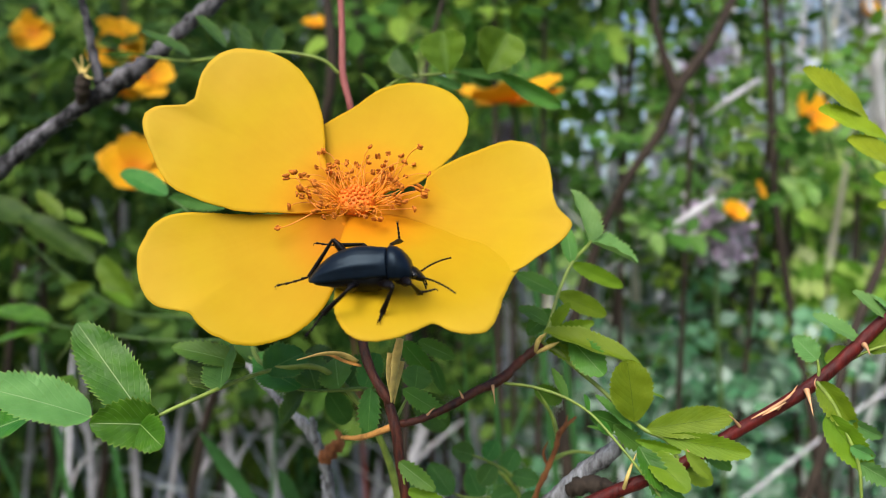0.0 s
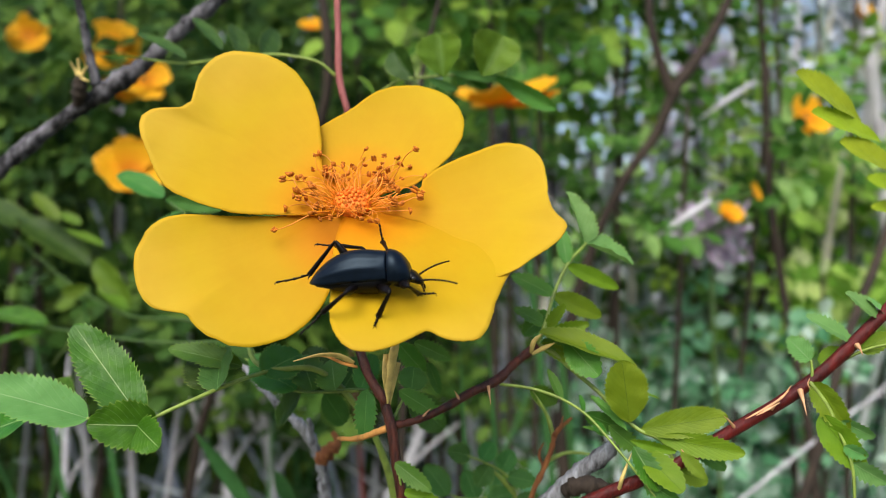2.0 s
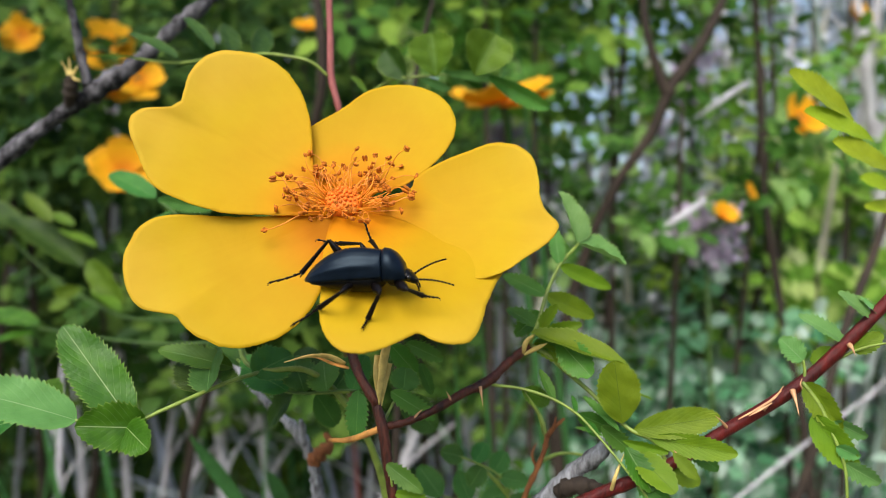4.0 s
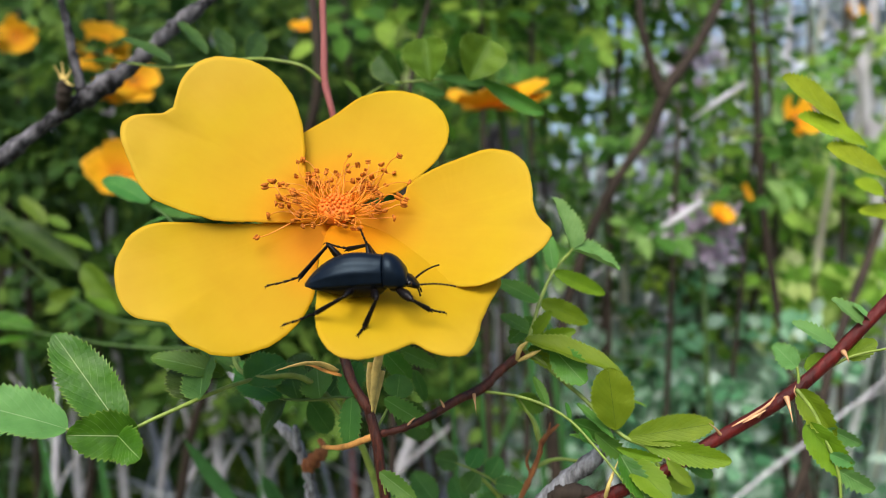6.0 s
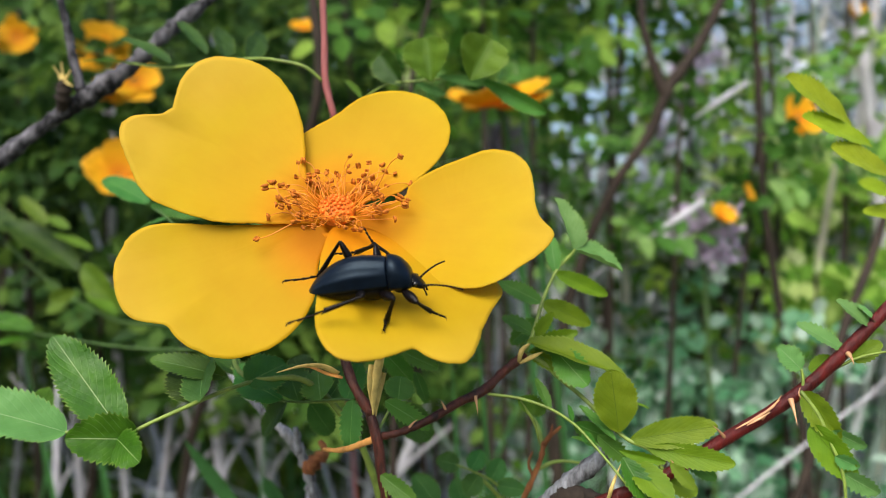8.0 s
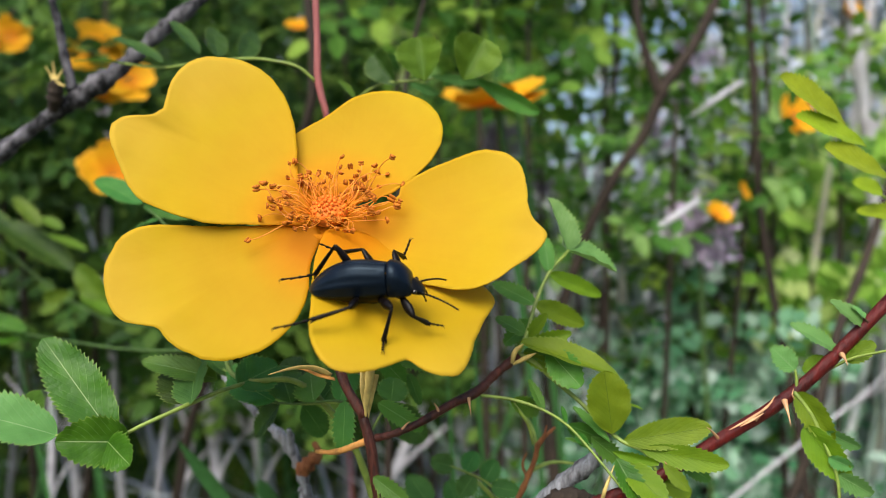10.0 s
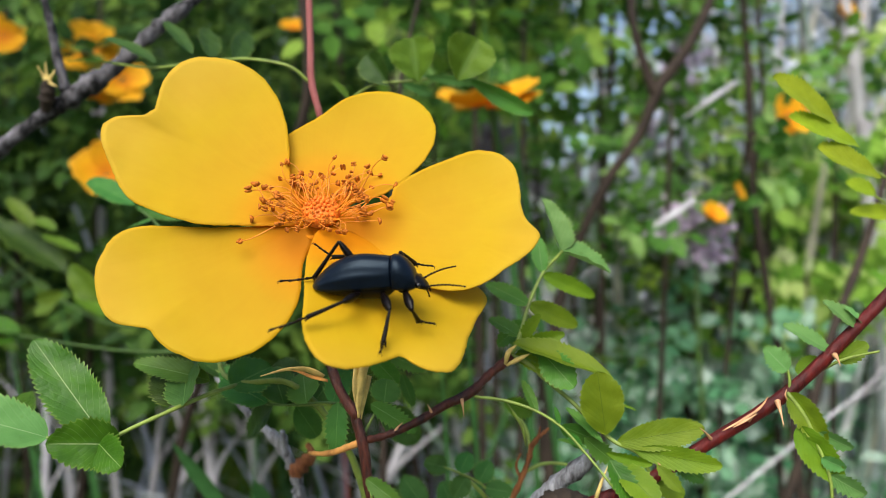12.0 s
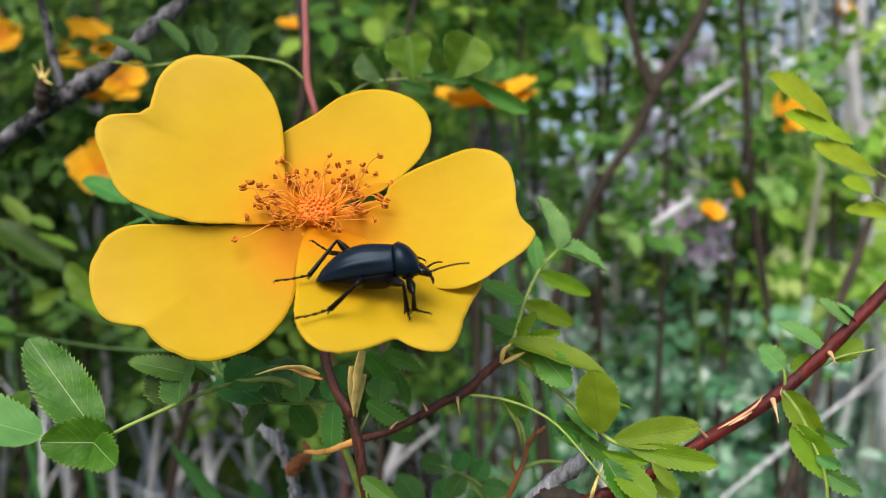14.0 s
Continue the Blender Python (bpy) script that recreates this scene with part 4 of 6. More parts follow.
# ---------------------------------------------------------------- dead wood
dead = new_cane(-0.035, 0.2, "weathered grey dead twig with rusty lichen", "dead_twig", "dead twig", "dead wood")
cane_part(dead, "stem", [(-0.035, 0.2, -0.01), (-0.033, 0.18, 0.3), (-0.0220, 0.1500, 0.5383), (-0.0216, 0.1460, 0.5526), (-0.0222, 0.1440, 0.5598), (-0.0245, 0.1420, 0.5661), (-0.0297, 0.1420, 0.5713), (-0.0354, 0.1460, 0.5759), (-0.0407, 0.1520, 0.5800), (-0.0543, 0.1700, 0.5901)],
          [0.003, 0.0022, 0.0014, 0.0011, 0.001, 0.0009, 0.0007, 0.0006, 0.0005, 0.0004], GREY_BARK, 0.3, 9)
cane_part(dead, "side_twig", [(-0.0239, 0.1420, 0.5651), (-0.0237, 0.1410, 0.5674), (-0.0239, 0.1400, 0.5692)], [0.0007, 0.0006, 0.0004], GREY_BARK, 0.25, 10)
cane_part(dead, "lichen", [(-0.0224, 0.1420, 0.5609), (-0.0207, 0.1410, 0.5627), (-0.0188, 0.1410, 0.5648), (-0.0197, 0.1420, 0.5664)], [0.0008, 0.0013, 0.0007, 0.0004], LICHEN, 0.4, 11, "rusty orange lichen")
old = new_cane(0.015, 0.15, "thick grey-barked dead branch stub", "dead_branch", "dead branch", "dead wood")
cane_part(old, "stem", [(0.015, 0.15, -0.01), (0.0, 0.14, 0.4), (0.0043, 0.1280, 0.5454), (0.0178, 0.1200, 0.5612), (0.0218, 0.1180, 0.5658), (0.0257, 0.1160, 0.5696), (0.0280, 0.1160, 0.5719)],
          [0.006, 0.004, 0.002, 0.0014, 0.0013, 0.0012, 0.0009], GREY_BARK, 0.16, 12, "", 14)
cane_part(old, "knot", [(0.0189, 0.1160, 0.5635), (0.0215, 0.1140, 0.5650), (0.0244, 0.1140, 0.5647), (0.0263, 0.1150, 0.5635)], [0.0009, 0.0013, 0.0011, 0.0005], BROWN_BARK, 0.25, 13, "rough grey-brown knot", 14)
rust = new_cane(0.012, 0.19, "thin rusty-red bare twig", "bare_twig", "twig", "dead wood")
cane_part(rust, "stem", [(0.012, 0.19, -0.01), (0.012, 0.17, 0.3), (0.0145, 0.1350, 0.5494), (0.0159, 0.1300, 0.5587), (0.0189, 0.1280, 0.5671), (0.0194, 0.1280, 0.5692), (0.0222, 0.1280, 0.5720)],
          [0.0012, 0.0008, 0.0005, 0.00045, 0.0004, 0.0004, 0.0002], LICHEN, 0.3, 14)
cane_part(rust, "side_twig", [(0.0181, 0.1290, 0.5645), (0.0216, 0.1300, 0.5656), (0.0264, 0.1300, 0.5653)], [0.0004, 0.0003, 0.0002], STALK, 0.1, 15)
cane_part(rust, "side_twig", [(0.0192, 0.1280, 0.5690), (0.0202, 0.1270, 0.5706), (0.0206, 0.1270, 0.5725)], [0.0004, 0.0003, 0.0001], LICHEN, 0.2, 17)
cane_part(rust, "side_twig", [(0.0177, 0.1290, 0.5632), (0.0168, 0.1280, 0.5662), (0.0175, 0.1280, 0.5679)], [0.0003, 0.0002, 0.0001], LICHEN, 0.2, 18)
cane_part(rust, "side_twig", [(0.0192, 0.1280, 0.5685), (0.0181, 0.1290, 0.5725), (0.0159, 0.1300, 0.5752)], [0.0004, 0.0003, 0.0002], STALK, 0.1, 16)
dark = new_cane(-0.2, 0.24, "dark lichen-grey rose branch with a fork", "bare_branch", "branch", "dead wood")
cane_part(dark, "stem", [(-0.2, 0.24, -0.01), (-0.19, 0.2, 0.35), (-0.1171, 0.1650, 0.6001), (-0.0964, 0.1670, 0.6176), (-0.0809, 0.1680, 0.6301), (-0.0722, 0.1680, 0.6360), (-0.0640, 0.1690, 0.6422), (-0.0568, 0.1700, 0.6496), (-0.0486, 0.1720, 0.6571), (-0.0350, 0.1800, 0.6730)],
          [0.0032, 0.0027, 0.002, 0.0017, 0.0016, 0.0018, 0.0015, 0.0014, 0.0012, 0.001], DARK_BARK, 0.34, 17, "", 14)
cane_part(dark, "side_twig", [(-0.0745, 0.1670, 0.6358), (-0.0757, 0.1660, 0.6423), (-0.0768, 0.1650, 0.6499), (-0.0789, 0.1650, 0.6584)], [0.0012, 0.0009, 0.0008, 0.0007], DARK_BARK, 0.2, 18)
cane_part(dark, "withered_hip", [(-0.0789, 0.1670, 0.6315), (-0.0775, 0.1650, 0.6341), (-0.0769, 0.1640, 0.6366), (-0.0770, 0.1640, 0.6378)], [0.0007, 0.0014, 0.0012, 0.0004], BROWN_BARK, 0.3, 19, "withered dark rose hip")
for tip in ((-0.0785, 0.1630, 0.6404), (-0.0769, 0.1630, 0.6412), (-0.0749, 0.1630, 0.6395), (-0.0740, 0.1620, 0.6359)):
    cane_part(dark, "dry_sepal", [(-0.0769, 0.1640, 0.6371), tip], [0.0005, 0.0001], PALE_STALK, 0.2, 20, "", 6)
fork = new_cane(0.08, 0.38, "dark forked twig in the bush", "bare_branch", "branch", "dead wood")
cane_part(fork, "stem", [(0.08, 0.38, -0.01), (0.07, 0.36, 0.35), (0.0732, 0.3600, 0.6056), (0.0858, 0.3520, 0.6340), (0.0995, 0.3500, 0.6544), (0.1079, 0.3480, 0.6746), (0.1207, 0.3480, 0.6925), (0.1356, 0.3500, 0.7214)],
          [0.005, 0.004, 0.0024, 0.0022, 0.0024, 0.0028, 0.0024, 0.002], BROWN_BARK, 0.14, 20)
cane_part(fork, "side_twig", [(0.1061, 0.3480, 0.6707), (0.0996, 0.3460, 0.6869), (0.0955, 0.3450, 0.7019), (0.0943, 0.3450, 0.7197)], [0.0027, 0.002, 0.0018, 0.0016], BROWN_BARK, 0.1, 21)
cane_part(fork, "side_twig", [(0.0744, 0.3620, 0.5880), (0.1046, 0.3660, 0.6075), (0.1135, 0.3670, 0.6132), (0.1308, 0.3700, 0.6242)], [0.0004, 0.0004, 0.0017, 0.0017], DRY_STEM, 0.14, 22, "broken bleached side twig")
cane_part(fork, "side_twig", [(0.0949, 0.3520, 0.6454), (0.1242, 0.3580, 0.6635), (0.1328, 0.3600, 0.6692), (0.1508, 0.3650, 0.6809)], [0.0003, 0.0003, 0.0012, 0.001], DRY_STEM, 0.14, 23, "broken bleached side twig")
for k, (pts, r, mt) in enumerate((
    ([(0.1932, 0.4000, 0.5060), (0.1845, 0.4100, 0.5761), (0.1785, 0.4150, 0.6431), (0.1788, 0.4200, 0.6993), (0.1751, 0.4200, 0.7549)], 0.0032, BROWN_BARK),
    ([(0.1937, 0.5000, 0.4678), (0.2029, 0.5000, 0.5415), (0.2089, 0.4800, 0.6004), (0.2078, 0.4800, 0.6498), (0.2194, 0.5000, 0.6887)], 0.0035, BROWN_BARK),
    ([(0.1497, 0.3300, 0.4739), (0.1631, 0.3300, 0.5128), (0.1793, 0.3400, 0.5552), (0.2078, 0.3600, 0.6003), (0.2521, 0.4000, 0.6710)], 0.0032, BROWN_BARK),
    ([(-0.1249, 0.4000, 0.5060), (-0.0806, 0.3600, 0.5976), (-0.0462, 0.3200, 0.6756), (-0.0504, 0.3200, 0.7181)], 0.0034, BROWN_BARK),
    ([(-0.0078, 0.2400, 0.6249), (-0.0051, 0.2400, 0.6567), (0.0011, 0.2400, 0.6832)], 0.0012, BROWN_BARK),
)):
    base = Vector(pts[0])
    tw = new_cane(base.x, base.y + 0.05, "brown upright bush stem", "bush_stem", "bush stem", "bush stems")
    cane_part(tw, "stem", [(base.x, base.y + 0.05, -0.01), (base.x, base.y + 0.03, 0.2)] + pts, [r * 1.0, r * 0.9, r * 0.75] + [r * 0.65] * (len(pts) - 2) + [r * 0.5], mt, 0.1, 30 + k, "", 9)

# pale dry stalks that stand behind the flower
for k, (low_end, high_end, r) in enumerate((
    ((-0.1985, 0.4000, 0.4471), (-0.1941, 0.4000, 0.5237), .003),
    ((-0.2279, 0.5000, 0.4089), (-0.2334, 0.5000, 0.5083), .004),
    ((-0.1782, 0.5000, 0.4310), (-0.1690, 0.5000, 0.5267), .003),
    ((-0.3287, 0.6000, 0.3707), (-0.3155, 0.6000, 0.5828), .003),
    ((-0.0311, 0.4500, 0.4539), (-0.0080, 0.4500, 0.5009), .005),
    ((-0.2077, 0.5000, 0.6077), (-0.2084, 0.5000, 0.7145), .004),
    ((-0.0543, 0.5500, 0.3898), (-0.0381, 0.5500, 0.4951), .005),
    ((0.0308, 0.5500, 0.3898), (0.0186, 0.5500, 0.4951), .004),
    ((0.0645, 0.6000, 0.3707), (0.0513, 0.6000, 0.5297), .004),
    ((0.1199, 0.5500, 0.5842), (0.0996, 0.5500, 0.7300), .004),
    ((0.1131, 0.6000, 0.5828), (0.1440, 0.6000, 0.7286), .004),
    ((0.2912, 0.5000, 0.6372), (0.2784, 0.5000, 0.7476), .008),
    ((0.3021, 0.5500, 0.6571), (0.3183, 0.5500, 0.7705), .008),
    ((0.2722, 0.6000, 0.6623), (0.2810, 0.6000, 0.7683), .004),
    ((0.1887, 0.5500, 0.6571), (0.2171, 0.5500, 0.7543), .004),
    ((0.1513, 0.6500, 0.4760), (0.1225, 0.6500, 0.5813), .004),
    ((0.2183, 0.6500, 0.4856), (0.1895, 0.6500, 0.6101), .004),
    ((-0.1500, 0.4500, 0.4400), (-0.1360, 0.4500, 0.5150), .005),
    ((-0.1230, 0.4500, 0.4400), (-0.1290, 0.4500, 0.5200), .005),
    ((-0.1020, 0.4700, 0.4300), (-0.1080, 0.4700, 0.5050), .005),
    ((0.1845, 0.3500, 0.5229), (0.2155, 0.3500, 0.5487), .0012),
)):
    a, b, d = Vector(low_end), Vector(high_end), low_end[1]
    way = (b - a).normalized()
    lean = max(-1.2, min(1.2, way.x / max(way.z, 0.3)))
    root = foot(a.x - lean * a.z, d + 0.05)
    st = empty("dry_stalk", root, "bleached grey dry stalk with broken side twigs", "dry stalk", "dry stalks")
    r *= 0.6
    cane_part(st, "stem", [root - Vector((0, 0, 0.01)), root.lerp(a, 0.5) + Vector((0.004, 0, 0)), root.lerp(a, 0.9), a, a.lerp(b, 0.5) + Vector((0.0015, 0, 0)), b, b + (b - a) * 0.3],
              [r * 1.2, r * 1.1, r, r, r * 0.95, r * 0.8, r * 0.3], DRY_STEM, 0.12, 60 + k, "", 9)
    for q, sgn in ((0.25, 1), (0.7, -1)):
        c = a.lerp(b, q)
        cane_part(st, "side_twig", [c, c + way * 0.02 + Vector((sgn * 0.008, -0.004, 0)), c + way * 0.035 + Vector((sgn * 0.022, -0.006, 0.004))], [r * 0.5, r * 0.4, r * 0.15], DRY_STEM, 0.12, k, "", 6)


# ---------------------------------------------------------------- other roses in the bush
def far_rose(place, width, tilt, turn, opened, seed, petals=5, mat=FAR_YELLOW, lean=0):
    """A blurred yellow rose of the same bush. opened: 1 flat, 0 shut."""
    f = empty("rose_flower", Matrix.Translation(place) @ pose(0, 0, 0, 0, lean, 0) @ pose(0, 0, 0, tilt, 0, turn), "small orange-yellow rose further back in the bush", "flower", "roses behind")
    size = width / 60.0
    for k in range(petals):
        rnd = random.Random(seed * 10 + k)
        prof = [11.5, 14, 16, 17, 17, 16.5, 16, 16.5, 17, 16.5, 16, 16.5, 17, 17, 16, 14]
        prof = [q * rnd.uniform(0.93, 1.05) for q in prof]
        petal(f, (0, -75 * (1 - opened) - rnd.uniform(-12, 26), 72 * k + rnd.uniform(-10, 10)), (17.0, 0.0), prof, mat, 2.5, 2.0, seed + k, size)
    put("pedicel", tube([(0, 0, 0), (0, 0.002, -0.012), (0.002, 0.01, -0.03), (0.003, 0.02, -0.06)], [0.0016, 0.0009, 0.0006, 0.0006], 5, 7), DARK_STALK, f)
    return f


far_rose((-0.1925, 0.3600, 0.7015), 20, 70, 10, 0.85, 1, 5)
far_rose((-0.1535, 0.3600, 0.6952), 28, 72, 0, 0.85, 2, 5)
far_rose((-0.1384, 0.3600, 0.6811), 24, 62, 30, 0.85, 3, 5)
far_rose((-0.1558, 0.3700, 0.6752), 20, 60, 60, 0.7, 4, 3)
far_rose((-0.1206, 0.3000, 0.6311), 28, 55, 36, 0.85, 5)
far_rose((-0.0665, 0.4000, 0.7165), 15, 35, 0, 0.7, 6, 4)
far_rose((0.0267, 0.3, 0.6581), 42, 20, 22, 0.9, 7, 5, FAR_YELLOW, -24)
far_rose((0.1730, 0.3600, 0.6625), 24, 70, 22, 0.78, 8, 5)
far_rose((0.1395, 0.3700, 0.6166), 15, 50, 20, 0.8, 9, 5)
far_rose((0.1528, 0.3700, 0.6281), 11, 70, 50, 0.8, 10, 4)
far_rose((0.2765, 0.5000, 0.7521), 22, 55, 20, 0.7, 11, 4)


# ---------------------------------------------------------------- foliage behind
def leaf_crowd(name, sprigs, mat, parent, rnd, leaf=(0.012, 0.018), per=7):
    """Many pinnate sprigs in one mesh: folded leaflets in pairs on short stalks."""
    verts, faces = [], []
    for place, way in sprigs:
        way = way.normalized()
        side = way.cross(Vector((rnd.gauss(0, 0.6), -0.7, 0.6 + rnd.gauss(0, 0.4)))).normalized()
        up = side.cross(way)
        L = rnd.uniform(*leaf)
        span = L * per * 0.32
        for q in range(per):
            s = (q // 2) / (per / 2)
            if q == per - 1:
                d = way
                base = place + way * span
            else:
                d = (way * 0.45 + side * (1 if q % 2 else -1)).normalized()
                base = place + way * span * (s + 0.12)
            d = (d + up * rnd.gauss(0, 0.22)).normalized()
            c = d.cross(up).normalized()
            u = c.cross(d)
            l = L * rnd.uniform(0.75, 1.1)
            w = l * rnd.uniform(0.26, 0.34)
            n = len(verts)
            fold, tipdrop = rnd.uniform(0.1, 0.5) * w, rnd.uniform(0, 0.25) * l
            for (a, b, z) in ((0, 0, 0), (0.3, 1, 0.9), (0.68, 0.95, 0.8), (1, 0, 0), (0.68, -0.95, 0.8), (0.3, -1, 0.9), (0.5, 0, 0)):
                verts.append(base + d * l * a + c * w * b + u * (fold * z - tipdrop * a * a))
            faces += [(n, n + 1, n + 6), (n + 1, n + 2, n + 6), (n + 2, n + 3, n + 6), (n + 3, n + 4, n + 6), (n + 4, n + 5, n + 6), (n + 5, n, n + 6)]
    me = bpy.data.meshes.new(name)
    me.from_pydata([tuple(v) for v in verts], [], faces)
    me.materials.append(mat)
    ob = new(name, me)
    ob.parent = parent
    ob["kind"] = "stuff"
    return ob


def bush(x, y, height, spread, count, mat, seed, leaf, label, depth=0.5, low=0.1, high=9.0, stems=9):
    """A shrub: stems from the root, and sprigs of leaves along the branches, clumped, with gaps."""
    rnd = random.Random(seed)
    b = empty("shrub", foot(x, y), label, "shrub", "shrubs behind")
    tips = []
    for k in range(stems):
        a = rnd.uniform(0, 6.28)
        tx, ty = math.cos(a) * spread * rnd.uniform(0.2, 1), math.sin(a) * spread * depth * rnd.uniform(0.2, 1)
        h = height * rnd.uniform(0.7, 1.05)
        pts = [(rnd.uniform(-0.04, 0.04), rnd.uniform(-0.04, 0.04), -0.01), (tx * 0.3, ty * 0.3, h * 0.35), (tx * 0.75, ty * 0.75, h * 0.7), (tx, ty, h)]
        put("stem", tube(pts, [0.0034, 0.0026, 0.0018, 0.001], 5, 7, 0.1, seed + k), BROWN_BARK, b)
        tips += glide(pts, 8)[2:]
    clumps = []
    for k in range(max(16, count // 13)):
        t = Vector(tips[rnd.randrange(len(tips))])
        clumps.append(t + Vector((rnd.gauss(0, spread * 0.35), rnd.gauss(0, spread * depth * 0.35), rnd.gauss(0, height * 0.1))))
    clumps = [c for c in clumps if low < c.z < high]
    sprigs = []
    while len(sprigs) < count:
        c = clumps[rnd.randrange(len(clumps))]
        p = c + Vector((rnd.gauss(0, 0.045), rnd.gauss(0, 0.045), rnd.gauss(0, 0.04))) * (0.6 + spread)
        if p.z < low or p.z > high:
            continue
        sprigs.append((p, Vector((rnd.gauss(0, 1), rnd.gauss(0, 0.7), rnd.gauss(0.25, 0.6)))))
    leaf_crowd("foliage", sprigs, mat, b, rnd, leaf)
    return b


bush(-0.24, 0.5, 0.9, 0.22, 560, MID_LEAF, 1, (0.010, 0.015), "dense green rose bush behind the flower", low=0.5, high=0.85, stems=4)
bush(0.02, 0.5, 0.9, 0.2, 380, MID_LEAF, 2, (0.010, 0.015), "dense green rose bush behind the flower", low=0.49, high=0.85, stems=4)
bush(0.1, 0.43, 0.9, 0.1, 115, LIGHT_LEAF, 3, (0.010, 0.014), "green rose bush with gaps between the leaves", low=0.59, high=0.82, stems=3)
bush(0.16, 0.5, 0.9, 0.1, 90, BUSH_LEAF, 8, (0.010, 0.015), "green rose bush with gaps between the leaves", low=0.4, high=0.85, stems=3)
bush(0.17, 0.54, 0.6, 0.16, 190, SAGE_LEAF, 16, (0.009, 0.013), "low sage-green shrub behind the roses", low=0.28, high=0.62, stems=4)
bush(0.3, 0.58, 0.62, 0.12, 150, SAGE_LEAF, 17, (0.009, 0.013), "low sage-green shrub behind the roses", low=0.28, high=0.62, stems=4)
bush(0.115, 0.46, 0.6, 0.09, 150, SAGE_LEAF, 21, (0.009, 0.013), "low sage-green shrub behind the roses", low=0.42, high=0.6, stems=3)
# SUNNY_LEAF bushes look sunlit through their leaf colour
bush(0.02, 0.5, 0.95, 0.05, 40, SUNNY_LEAF, 18, (0.012, 0.018), "light green rose bush with sunlight in its colour", low=0.69, high=0.85, stems=3)
bush(0.04, 0.4, 0.85, 0.04, 30, BUSH_LEAF, 19, (0.011, 0.016), "green rose bush with a leafy top", low=0.685, high=0.77, stems=3)
bush(0.325, 0.57, 0.95, 0.1, 200, SUNNY_LEAF, 9, (0.012, 0.019), "light green rose bush with sunlight in its colour", low=0.6, high=0.9, stems=3)
bush(0.235, 0.46, 0.75, 0.05, 55, SUNNY_LEAF, 22, (0.011, 0.016), "light green rose bush with sunlight in its colour", low=0.54, high=0.66, stems=3)
bush(0.08, 0.5, 0.95, 0.09, 75, BUSH_LEAF, 15, (0.010, 0.015), "green rose bush with a leafy top", low=0.68, high=0.85, stems=3)
# the darkness of these bushes is shade put into their leaf colour
bush(-0.3, 0.42, 0.9, 0.14, 380, DEEP_SHADE_LEAF, 7, (0.010, 0.016), "green rose bush with shade in its leaf colour", low=0.48, high=0.8, stems=4)
bush(-0.45, 0.85, 1.1, 0.33, 1300, DEEP_SHADE_LEAF, 4, (0.015, 0.022), "tall green shrub behind the roses, coloured as in shade", depth=0.7, low=0.25, high=1.0, stems=4)
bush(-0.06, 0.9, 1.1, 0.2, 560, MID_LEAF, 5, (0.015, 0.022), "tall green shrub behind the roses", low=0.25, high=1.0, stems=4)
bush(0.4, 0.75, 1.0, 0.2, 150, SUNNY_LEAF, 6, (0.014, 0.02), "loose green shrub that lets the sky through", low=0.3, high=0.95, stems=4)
# back shrubs and hedge: leaf colour darkened to stand for shade
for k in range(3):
    bush(-1.15 + k * 0.5, 1.5, 1.5, 0.45, 1400, DEEP_SHADE_LEAF, 10 + k, (0.025, 0.038), "broad green shrub at the back, coloured as in shade", depth=0.8, low=0.05, stems=6)
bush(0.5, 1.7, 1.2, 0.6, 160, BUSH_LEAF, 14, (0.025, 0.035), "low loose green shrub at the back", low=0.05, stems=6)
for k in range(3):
    bush(-2.3 + k * 0.9, 2.6 + 0.2 * (k % 2), 2.4, 0.8, 2200, DEEP_SHADE_LEAF, 20 + k, (0.05, 0.075), "high hedge shrub coloured as in shade", depth=0.8, low=0.05, stems=6)
# pale shrubs added as backdrop, so gaps in the bushes look bright
bush(0.5, 0.95, 1.0, 0.22, 520, BACKDROP_LEAF, 53, (0.018, 0.026), "low pale silvery shrub added as bright backdrop", depth=0.5, low=0.3, high=0.78, stems=5)
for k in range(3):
    bush(0.46 + k * 0.13, 0.92 + 0.14 * (k % 2), 1.25, 0.16, 460, BACKDROP_LEAF, 50 + k, (0.02, 0.03), "pale silvery shrub added as bright backdrop", depth=0.6, low=0.2, stems=5)
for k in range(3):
    bush(1.15 + k * 0.75, 2.3 + 0.3 * (k % 2), 1.7, 0.55, 400, BACKDROP_LEAF, 40 + k, (0.05, 0.07), "pale silvery shrub added as bright backdrop", depth=0.9, low=0.05, stems=5)
for k in range(6):
    bush(-3.0 + k * 2.2, 9.0 + (k % 3), 1.3, 1.2, 500, BUSH_LEAF, 30 + k, (0.1, 0.15), "distant green shrub on the meadow", low=0.05, stems=6)


for k in range(7):
    a = radians(195 + k * 25)
    bush(2.6 * math.cos(a), 2.6 * math.sin(a), 0.9, 0.5, 420, (BUSH_LEAF, MID_LEAF)[k % 2], 60 + k, (0.04, 0.06), "low green shrub on the meadow", depth=0.9, low=0.05, stems=6)


